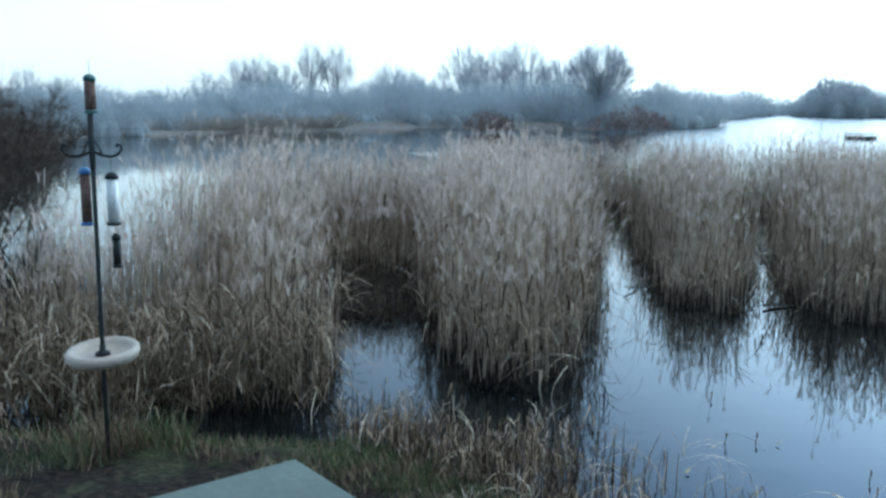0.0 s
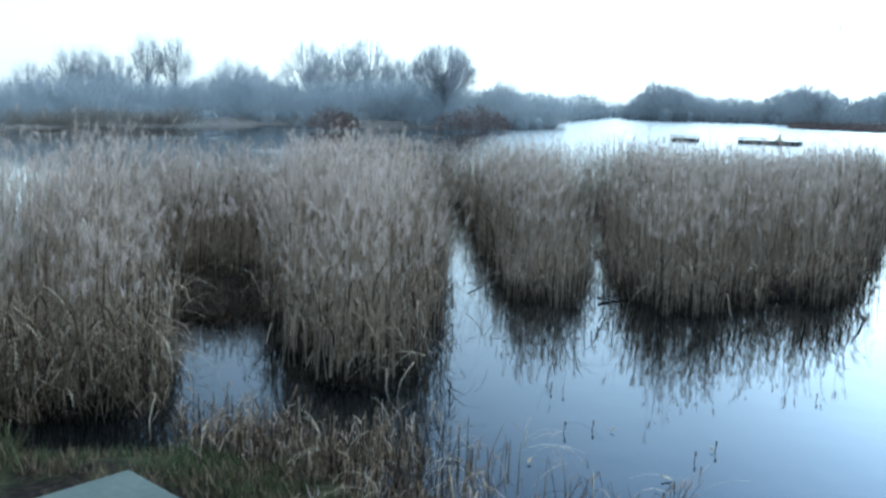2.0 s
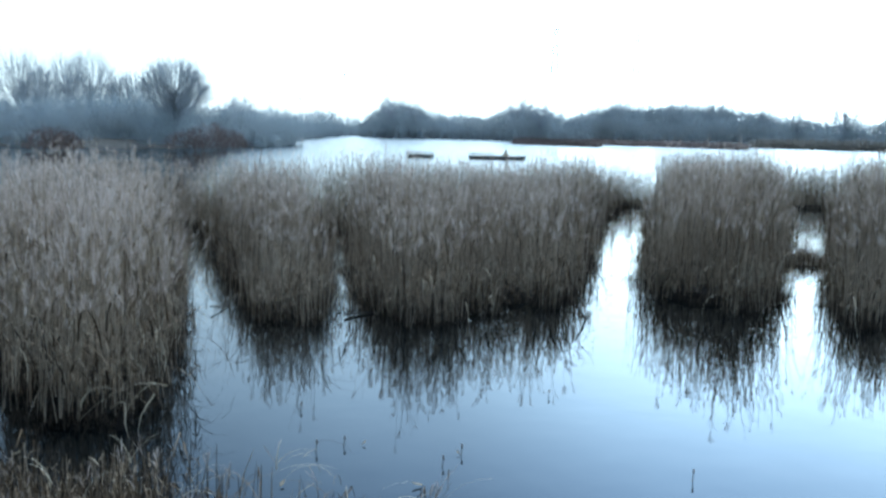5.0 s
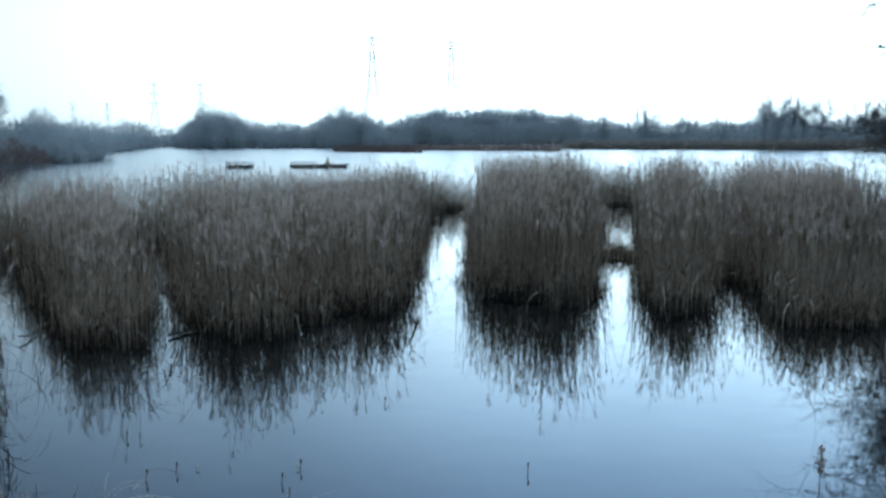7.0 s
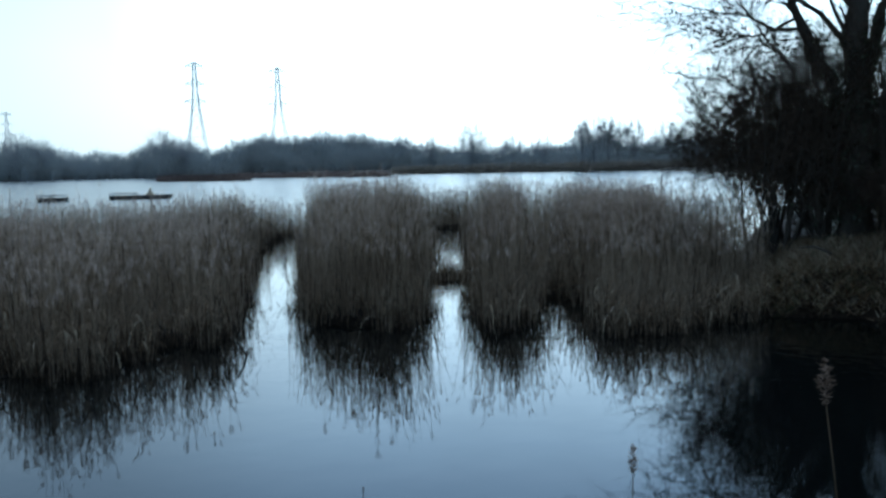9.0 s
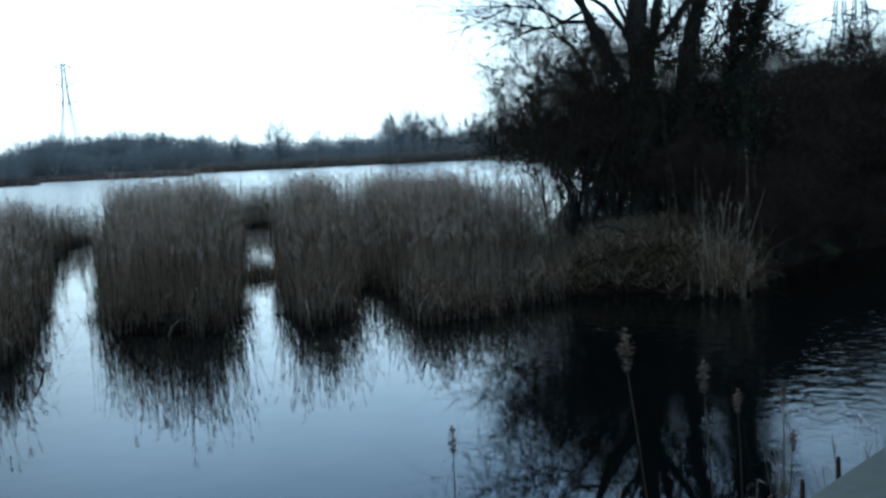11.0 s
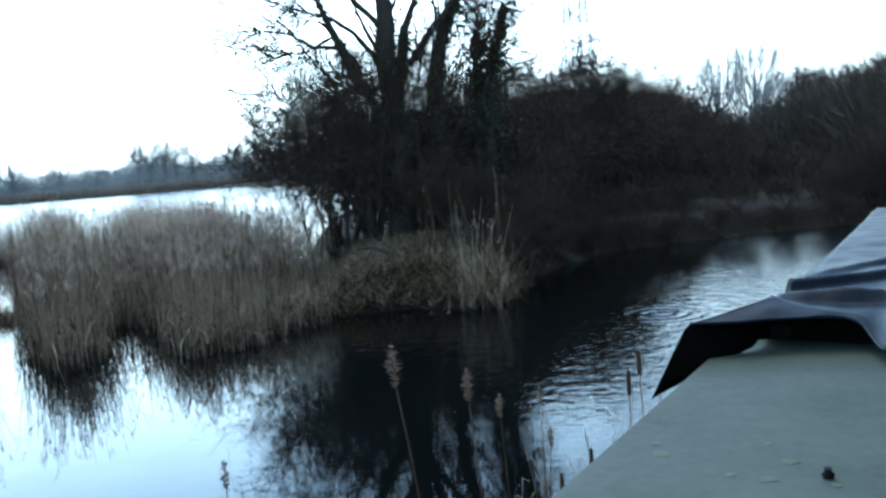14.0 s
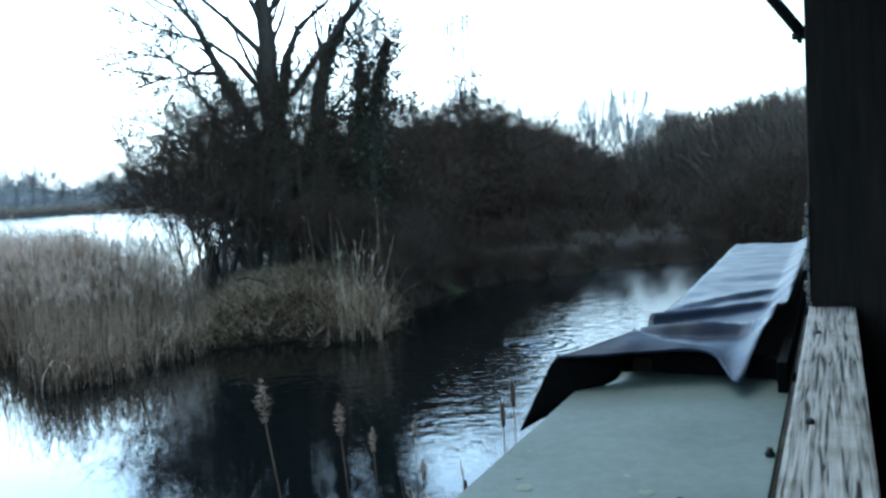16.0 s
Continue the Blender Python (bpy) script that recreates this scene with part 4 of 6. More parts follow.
    # grass on the bank round the feeder
    turf = [(-7, 7.0), (-4, 6.9), (-2.2, 6.6), (-0.6, 6.35), (0.3, 6.3), (0.45, 5.6), (0.85, 4.6), (0.5, 3.8), (-0.6, 4.0), (-0.75, 5.3), (-1.1, 5.5), (-1.7, 5.25), (-1.8, 4.6), (-3, 4.2), (-7, 5.4)]
    x, y, d = scatter(turf, 3600, rng)
    thin = np.array([noise.noise(Vector((a * 1.6, b * 1.6, 7))) for a, b in zip(x, y)])
    k = rng.random(len(x)) < np.clip(0.5 + 1.6 * thin, 0.05, 1)
    x, y, d = x[k], y[k], d[k]
    z = ground_height(x, y)
    n = len(x)
    tuss = np.array([noise.noise(Vector((a * 2.3, b * 2.3, 17))) for a, b in zip(x, y)])
    a, hgt = rng.uniform(0, 2 * np.pi, n), rng.uniform(0.03, 0.11, n) * (1 + 1.6 * (np.hypot(x + 1.5, y - 5.75) < 0.45) + 1.2 * np.clip(tuss, 0, 1))
    b = np.column_stack([x, y, z])
    o = np.column_stack([np.cos(a), np.sin(a), np.zeros(n)])
    q = np.column_stack([-np.sin(a), np.cos(a), np.zeros(n)]) * 0.003
    up = np.array([0, 0, 1.0])
    V = np.stack([b - q, b + q, b + o * (hgt * 0.6)[:, None] + up * hgt[:, None]], 1).reshape(-1, 3)
    F = np.arange(3 * n).reshape(-1, 3)
    mats = [GRASS, STUBBLE]
    tagged(new("grass", mesh_from("grass", V, F, mats, (rng.random(n) < np.clip(0.5 + 1.2 * tuss, 0.2, 0.9)).astype(int))), "short green and straw-coloured winter grass", "grass", kind="stuff")
    # rank dead grass over the island's mound
    mound = [(14.4, 4.6), (15.1, 3.9), (15.4, 2.7), (15.0, 1.7), (15.7, 1.1), (17.4, 1.0), (19, 1.4), (21, 3), (22, 6.2), (19, 5.6), (16.5, 5.0)]
    x, y, d = scatter(mound, 900, rng)
    n = len(x)
    z = ground_height(x, y)
    a, hgt = rng.uniform(0, 2 * np.pi, n), rng.uniform(0.14, 0.46, n)
    b = np.column_stack([x, y, z])
    o = np.column_stack([np.cos(a), np.sin(a), np.zeros(n)])
    q = np.column_stack([-np.sin(a), np.cos(a), np.zeros(n)]) * 0.010
    tip = b + o * (hgt * 1.0)[:, None] + up * (hgt * rng.uniform(0.2, 0.7, n))[:, None]
    V = np.stack([b - q, b + q, tip], 1).reshape(-1, 3)
    tagged(new("dead_grass", mesh_from("dead_grass", V, np.arange(3 * n).reshape(-1, 3), [STUBBLE, GRASS, STRAW], rng.choice(3, n, p=(0.56, 0.06, 0.38)))), "rank grey-brown dead grass over a low mound", "grass", kind="stuff")


make_low_growth()


def single_reed(x, y, tall, head, bend, seed, z0=-0.05):
    """One reed stem that stands alone, with its head."""
    rng = np.random.default_rng(seed)
    t = thing("reed_stem", pose(x, y, z0), "lone dead reed stem with a feathery head", "reed", "lone reeds")
    b = bmesh.new()
    pts = [(bend[0] * f ** 1.6, bend[1] * f ** 1.6, tall * f) for f in (0, 0.3, 0.6, 0.85, 1)]
    tube(b, pts, [0.005, 0.0045, 0.004, 0.003, 0.002], 6)
    part("stem", b, STUBBLE, t)
    if head:
        V, F = [], []
        top = np.array(pts[-1])
        for q in range(190):
            f = rng.random()
            s = top + np.array([0, 0, -head * 0.2 + head * f])
            a = rng.uniform(0, 2 * np.pi)
            ln = head * 0.28 * math.sin(math.pi * (0.15 + 0.78 * f)) * rng.uniform(0.4, 1)
            o = np.array([math.cos(a), math.sin(a), rng.uniform(-0.2, 0.9)])
            p = np.array([-math.sin(a), math.cos(a), rng.normal(0, 0.6)]) * 0.0024
            i = len(V)
            V += [s, s + o * ln * 0.5 + p, s + o * ln * 0.5 - p, s + o * ln]
            F += [(i, i + 2, i + 1), (i + 1, i + 2, i + 3)]
        mesh_part("head", mesh_from("head", V, F, [HEAD]), t)
    return t


for seed, (x, y, tall, head, bend) in enumerate(((3.52, 1.51, 1.32, 0.13, (0.02, 0.0)), (3.22, 0.5, 1.74, 0.18, (0.36, 0.24)), (3.7, 0.38, 1.58, 0.15, (0.16, 0.09)), (4.12, 0.32, 1.4, 0.12, (0.05, 0.04)),
                                                  (3.95, 0.18, 1.3, 0.1, (0.05, -0.06)), (4.95, 0.2, 1.22, 0.1, (0.04, 0.0)))):
    single_reed(x, y, tall, head, bend, 50 + seed)
for seed, (x, y, tall) in enumerate(((5.1, 4.44, 0.16), (5.5, 6.67, 0.12), (3.12, 6.4, 0.14), (3.86, 5.76, 0.15), (3.18, 7.44, 0.12), (2.87, 6.4, 0.16), (3.6, 5.63, 0.14))):
    single_reed(x, y, tall * 0.5 + 0.03, 0.045, (0.02, 0.01), 70 + seed)


def reedmace(x, y, tall, bend):
    """A bulrush stem with its brown velvety head."""
    t = thing("bulrush", pose(x, y, 0.0), "dead bulrush stem with a brown velvety head", "bulrush", "bulrushes")
    b = bmesh.new()
    tip = Vector((bend[0], bend[1], tall))
    tube(b, [(0, 0, 0), tip * 0.5, tip], 0.004, 6)
    part("stem", b, REED, t)
    b = bmesh.new()
    lathe(b, [(0.004, 0), (0.013, 0.01), (0.015, 0.08), (0.012, 0.15), (0.004, 0.165)], 10, z=tall - 0.16, at=(bend[0], bend[1]))
    part("head", b, VELVET, t, "brown cigar-shaped head")


reedmace(5.46, -0.33, 1.2, (0.02, 0.0))
reedmace(5.5, -0.42, 1.32, (0.0, 0.02))
for x, y, tall in ((5.0, 0.08, 0.72), (4.75, 0.3, 0.62), (5.25, -0.1, 0.78)):
    reedmace(x, y, tall, (0.03, 0.03))


def arched_stem(x, y, turn, span, rise):
    """A dead cane that has bent over into the water."""
    t = thing("bent_reed_stem", pose(x, y, 0.0, 0, 0, turn), "pale dead reed cane bent over into the water", "reed", "bent canes")
    b = bmesh.new()
    pts = [(span * f, 0.05 * math.sin(f * 5), 0.5 * rise * math.sin(math.pi * (0.2 + 0.8 * f))) for f in (0, 0.2, 0.4, 0.6, 0.8, 1)]
    tube(b, pts, [0.006, 0.006, 0.005, 0.005, 0.004, 0.002], 6)
    part("stem", b, STRAW, t)


for spec in ((2.2, 8.3, 200, 0.9, 0.5), (2.0, 8.1, 250, 0.6, 0.4), (2.1, 8.25, 225, 0.5, 0.5), (1.6, 7.9, 280, 0.5, 0.45),  
             (-0.4, 7.5, 280, 0.6, 0.5), (0.9, 6.1, 200, 0.5, 0.2), (1.1, 5.75, 160, 0.6, 0.15), (0.75, 5.9, 215, 0.55, 0.2), (1.3, 5.6, 80, 0.5, 0.2), (0.3, 5.9, 170, 0.6, 0.1)):
    arched_stem(*spec)

# ---- trees ----


class Grower:
    """Collects the limbs of a bare tree as tapered tubes and its twigs as slivers."""

    def __init__(self, seed, reach=1.0, least=0.006, solid=False):
        self.rng = random.Random(seed)
        self.reach = reach
        self.least = least
        self.solid = solid
        self.V, self.F, self.TV, self.TF = [], [], [], []

    def limb(self, pts, radii, sides):
        V, F = self.V, self.F
        i0 = len(V)
        for k, p in enumerate(pts):
            d = (pts[min(k + 1, len(pts) - 1)] - pts[max(k - 1, 0)])
            d = d.normalized() if d.length > 1e-6 else Vector((0, 0, 1))
            a = d.orthogonal().normalized()
            b = d.cross(a)
            for s in range(sides):
                w = 2 * math.pi * s / sides
                V.append(tuple(p + radii[k] * (math.cos(w) * a + math.sin(w) * b)))
        for k in range(len(pts) - 1):
            for s in range(sides):
                q = i0 + k * sides
                F.append((q + s, q + (s + 1) % sides, q + sides + (s + 1) % sides, q + sides + s))

    def ribbon(self, pts, radii):
        r = self.rng
        d = pts[-1] - pts[0]
        side = d.cross(Vector((r.gauss(0, 1), r.gauss(0, 1), r.gauss(0, 1))))
        side = side.normalized() if side.length > 1e-6 else Vector((1, 0, 0))
        i = len(self.TV)
        for p, w in zip(pts, radii):
            w = max(w, self.least * 0.8)
            self.TV += [tuple(p - side * w), tuple(p + side * w)]
        for k in range(len(pts) - 1):
            q = i + 2 * k
            self.TF += [(q, q + 1, q + 3), (q, q + 3, q + 2)]

    def twig(self, p, d, ln, w):
        r = self.rng
        tip = p + d * ln * 1.5 + Vector((r.gauss(0, 0.1), r.gauss(0, 0.1), r.gauss(0.12, 0.1))) * ln
        side = d.cross(Vector((r.gauss(0, 1), r.gauss(0, 1), r.gauss(0, 1))))
        side = side.normalized() * w if side.length > 1e-6 else Vector((w, 0, 0))
        i = len(self.TV)
        self.TV += [tuple(p - side), tuple(p + side), tuple(tip)]
        self.TF += [(i, i + 1, i + 2)]

    def grow(self, p, d, ln, r, level, top, kids, wander, rise, twig_w, twigs):
        rng = self.rng
        steps = (5, 4, 3, 3, 2)[min(level, 4)]
        pts, radii, dirs = [p.copy()], [r], [d.copy()]
        for k in range(steps):
            d = (d + Vector((rng.gauss(0, wander), rng.gauss(0, wander), rng.gauss(rise, wander * 0.6)))).normalized()
            p = p + d * ln / steps
            pts.append(p.copy())
            dirs.append(d.copy())
            radii.append(r * (1 - 0.78 * (k + 1) / steps))
        if level < 3 or self.solid and level < 4:
            self.limb(pts, [max(q, self.least * 0.8) for q in radii], (7, 4, 3, 3)[level])
        else:
            self.ribbon(pts, radii)
        n = kids[min(level, len(kids) - 1)]
        for q in range(n):
            f = rng.uniform(0.3 if level else 0.25, 1.0)
            k = min(int(f * steps), steps - 1)
            g = f * steps - k
            at = pts[k].lerp(pts[k + 1], g)
            base = dirs[k + 1]
            turn = base.orthogonal().normalized()
            turn.rotate(Matrix.Rotation(rng.uniform(0, 2 * math.pi), 3, base))
            out = (base * rng.uniform(0.45, 1.0) + turn * rng.uniform(0.55, 1.0)).normalized()
            if level + 1 < top:
                self.grow(at, out, ln * self.reach * rng.uniform(0.42, 0.68) * (1.15 - 0.4 * f), radii[k] * rng.uniform(0.36, 0.56), level + 1, top, kids, wander * 1.15, rise, twig_w, twigs)
            else:
                for s in range(twigs):
                    spin = out.copy()
                    spin.rotate(Euler((rng.gauss(0, 0.3), rng.gauss(0, 0.3), rng.gauss(0, 0.3))))
                    self.twig(at, spin, ln * rng.uniform(0.8, 1.7), twig_w * rng.uniform(0.7, 1.3))

    def parts(self, parent, bark, twig, label=""):
        mesh_part("trunk", mesh_from("trunk", self.V, self.F, [bark], smooth=True), parent)
        if self.TV:
            mesh_part("crown", mesh_from("crown", self.TV, self.TF, [twig]), parent, label)


def bare_tree(name, m, seed, tall, r, top, kids, label, category="tree", group="", wander=0.13, rise=0.08, twig_w=0.012, twigs=2, stems=1, splay=0.0, bark=None, twig=None, bole=0.55):
    g = Grower(seed, 1.0, twig_w * 1.1)
    for s in range(stems):
        a = 2 * math.pi * (s + g.rng.random() * 0.7) / stems
        tilt = splay * g.rng.uniform(0.4, 1.0) if stems > 1 else splay * 0.3
        d = Vector((math.sin(tilt) * math.cos(a), math.sin(tilt) * math.sin(a), math.cos(tilt)))
        off = Vector((math.cos(a), math.sin(a), 0)) * (r * 1.3 if stems > 1 else 0)
        g.grow(off + Vector((0, 0, -0.25)), d, tall * bole * g.rng.uniform(0.85, 1.1) / max(0.6, math.cos(tilt)), r * g.rng.uniform(0.8, 1.1), 0, top, kids, wander, rise, twig_w, twigs)
    t = thing(name, m, label, category, group)
    k = tall / max(v[2] for v in g.TV)
    g.V, g.TV = [(a * k, b * k, c * k) for a, b, c in g.V], [(a * k, b * k, c * k) for a, b, c in g.TV]
    g.parts(t, bark or BARK, twig or TWIG)
    return t


def polar(az, r):
    return r * math.sin(radians(az)), r * math.cos(radians(az))


def placed(x, y, turn=0.0, size=1.0, lift=0.0):
    z = float(ground_height(np.array([x]), np.array([y]))[0])
    return pose(x, y, max(z, 0.0) + lift, 0, 0, turn) @ Matrix.Scale(size, 4)


def ivy_on(parent, seed, pts, radii, count):
    """Ivy leaves all round a stem."""
    rng = np.random.default_rng(seed)
    pts = np.array(pts, dtype=float)
    f = rng.uniform(0, len(pts) - 1.001, count)
    k = f.astype(int)
    g = (f - k)[:, None]
    c = pts[k] * (1 - g) + pts[k + 1] * g
    rad = np.array(radii)[k] * (1 - g[:, 0]) + np.array(radii)[k + 1] * g[:, 0]
    a = rng.uniform(0, 2 * np.pi, count)
    rr = rad * np.abs(rng.normal(0, 0.75, count)) * (1 + 0.45 * np.sin(c[:, 2] * 4.1 + a * 2) * np.sin(c[:, 2] * 1.7))
    p = c + np.column_stack([np.cos(a) * rr, np.sin(a) * rr, rng.normal(0, 0.12, count)])
    s = rng.uniform(0.022, 0.045, count)[:, None]
    n1 = rng.normal(0, 1, (count, 3))
    n1 /= np.linalg.norm(n1, axis=1)[:, None]
    n2 = np.cross(n1, rng.normal(0, 1, (count, 3)))
    n2 /= np.linalg.norm(n2, axis=1)[:, None]
    V = np.stack([p - n1 * s, p - n2 * s * 0.8, p + n1 * s, p + n2 * s * 0.8], 1).reshape(-1, 3)
    mesh_part("ivy", mesh_from("ivy", V, np.arange(4 * count).reshape(-1, 4), [IVY]), parent, "dark ivy wrapped round the stem")


def make_big_tree():
    """The tall forked tree on the island's point, its stems clothed in ivy below; u runs along the shore, w away from the hide."""
    g = Grower(8, 0.75, 0.0075, True)
    right, away = Vector((0.2, -0.98, 0)), Vector((0.98, 0.2, 0))
    at = lambda u, h, w=0.0: right * u + away * w + Vector((0, 0, h - 0.9))
    t = thing("tree", pose(19.6, 3.7, 0.9), "tall bare forked tree with ivy-clad stems on the mound", "tree")
    rng = random.Random(3)
    boughs = [
        ([(0, 0.4), (0.06, 1.8), (0.08, 3.1), (0.0, 4.9), (-0.01, 5.8), (-0.03, 6.8), (-0.05, 8.3), (0.0, 9.6)], 0.33, 0.04, 16),
        ([(0.85, 0.4), (1.0, 2.3), (1.04, 4.55), (1.26, 5.45), (1.7, 6.25), (2.2, 6.8), (2.9, 7.6)], 0.2, 0.025, 14),
        ([(0.48, 4.7), (0.96, 5.35), (1.4, 5.8), (1.75, 6.4), (2.0, 7.2)], 0.09, 0.012, 9),
        ([(0.2, 4.2), (0.37, 5.45), (0.75, 6.2), (1.35, 6.8), (1.9, 7.4)], 0.12, 0.012, 10),
        ([(-0.1, 3.4), (-0.8, 4.8), (-1.1, 5.5), (-1.33, 6.2), (-1.9, 6.8), (-2.4, 7.3)], 0.14, 0.012, 14),
        ([(-0.1, 5.6), (-0.8, 6.25), (-1.33, 6.8), (-1.8, 7.2)], 0.08, 0.012, 9),
        ([(-0.1, 4.7), (-0.73, 5.45), (-1.1, 5.75), (-2.06, 6.03), (-2.5, 6.2)], 0.07, 0.008, 10),
        ([(-1.0, 5.2), (-1.6, 5.2), (-2.1, 5.5), (-2.7, 5.6)], 0.055, 0.01, 8),
        ([(-1.2, 5.4), (-1.9, 5.15), (-2.6, 5.2)], 0.04, 0.008, 7),
        ([(-0.03, 6.2), (-0.37, 6.9), (-0.8, 8.0)], 0.08, 0.012, 8),
        ([(0.05, 6.4), (0.52, 6.95), (1.0, 7.9)], 0.07, 0.012, 8),
        ([(-0.5, 0.4), (-0.7, 2.0), (-1.0, 3.3), (-1.2, 4.4), (-1.7, 5.0)], 0.09, 0.015, 9),
        ([(0.5, 0.4), (0.55, 2.0), (0.45, 3.6), (0.75, 4.9)], 0.09, 0.015, 8),
        ([(-0.3, 1.3), (-1.0, 2.8), (-1.9, 3.8), (-2.6, 4.3)], 0.07, 0.012, 10),
        ([(-0.5, 0.9), (-1.2, 2.2), (-2.2, 3.0), (-2.8, 3.3)], 0.06, 0.010, 10),
        ([(-0.2, 2.0), (-0.8, 3.6), (-1.5, 4.7), (-2.1, 5.2)], 0.07, 0.012, 9),
        ([(-0.6, 0.8), (-1.3, 1.8), (-2.3, 2.4), (-2.7, 2.6)], 0.05, 0.010, 9),
        ([(-0.15, 2.4), (-0.5, 4.0), (-1.0, 5.2), (-1.3, 5.8)], 0.06, 0.012, 8),
        ([(0.4, 1.8), (0.9, 3.4), (1.5, 4.4), (2.0, 5.0)], 0.06, 0.012, 13),
        ([(0.9, 2.4), (1.6, 3.6), (2.4, 4.3)], 0.05, 0.010, 12),
    ]
    for q, (line, r0, r1, kids) in enumerate(boughs):
        w1 = 0.0 if q < 2 else rng.uniform(-1.0, 1.0)
        n = len(line) - 1
        pts = [at(u + (rng.gauss(0, 0.04) if 0 < k < n else 0), h, w1 * k / n) for k, (u, h) in enumerate(line)]
        radii = [r0 + (r1 - r0) * (k / n) ** (1.4 if q < 2 else 1.0) for k in range(n + 1)]
        g.limb(pts, radii, 10 if q < 2 else 7)
        lofty = q < 11
        for c in range(kids + 5 if lofty else kids + 3):
            f = (rng.uniform(0.3, 1.0) if c > 2 else rng.uniform(0.93, 1.0)) * n
            k = min(int(f), n - 1)
            p = pts[k].lerp(pts[k + 1], f - k)
            d = (pts[k + 1] - pts[k]).normalized()
            turn = d.orthogonal().normalized()
            turn.rotate(Matrix.Rotation(rng.uniform(0, 2 * math.pi), 3, d))
            if lofty:
                out = (d * rng.uniform(0.8, 1.3) + turn * rng.uniform(0.3, 0.8)).normalized()
                g.grow(p, out, rng.uniform(1.1, 2.6), max(0.016, radii[k] * 0.26), 2, 4, (0, 0, 5, 3, 2), 0.09, 0.07, 0.0042, 1)
            else:
                out = (d * rng.uniform(0.5, 1.0) + turn * rng.uniform(0.4, 0.9)).normalized()
                g.grow(p, out, rng.uniform(0.7, 1.7), max(0.016, radii[k] * 0.28), 2, 4, (0, 0, 7, 5, 2), 0.11, 0.06, 0.0036, 2)
    g.parts(t, BARK, TWIG)
    for q, (line, spread, count) in enumerate((
            ([(0, 0.5), (0.08, 2.2), (0.08, 3.4), (0.02, 4.3), (0.0, 5.2)], (0.6, 0.55, 0.46, 0.38, 0.24), 7000),
            ([(0.85, 0.5), (1.0, 2.3), (1.04, 4.4), (1.26, 5.45), (1.68, 6.2)], (0.5, 0.48, 0.4, 0.28, 0.14), 7000),
            ([(0.3, 4.3), (0.37, 5.0), (0.45, 5.5)], (0.3, 0.2, 0.12), 1500),
            ([(-0.15, 3.3), (-0.7, 4.5), (-1.0, 5.2)], (0.35, 0.24, 0.12), 2500))):
        ivy_on(t, 90 + q, [tuple(at(u, h)) for u, h in line], spread, count)


make_big_tree()


def make_ivy_stems():
    """Two leaning broken stems wholly wrapped in ivy."""
    for seed, (x, y, line, count) in enumerate(((20.0, 1.65, [(0, 0.0), (0.05, 2.2), (0.15, 3.6), (0.34, 4.3), (0.56, 4.95)], 6000), (20.3, 1.85, [(0, 0.0), (0.02, 2.0), (0.0, 3.3), (0.06, 4.1), (0.1, 4.6)], 4200))):
        g = Grower(40 + seed, 1.0, 0.01, True)
        t = thing("tree", placed(x, y), "leaning stem wholly wrapped in dark ivy", "tree", "ivy stems")
        pts = [Vector((0.2 * u, -0.98 * u, h)) for u, h in line]
        g.limb([Vector((0, 0, -0.3))] + pts, [0.14, 0.13, 0.11, 0.08, 0.06, 0.03], 7)
        for c in range(12):
            k = g.rng.randint(2, 4)
            d = Vector((g.rng.gauss(0, 0.7), g.rng.gauss(0, 0.7), 0.6)).normalized()
            g.grow(pts[k], d, g.rng.uniform(0.5, 1.1), 0.02, 2, 4, (0, 0, 6, 4), 0.16, 0.06, 0.008, 2)
        g.parts(t, BARK, TWIG)
        ivy_on(t, 70 + seed, [tuple(p) for p in pts], [0.42, 0.38, 0.3, 0.2, 0.07], count)


make_ivy_stems()


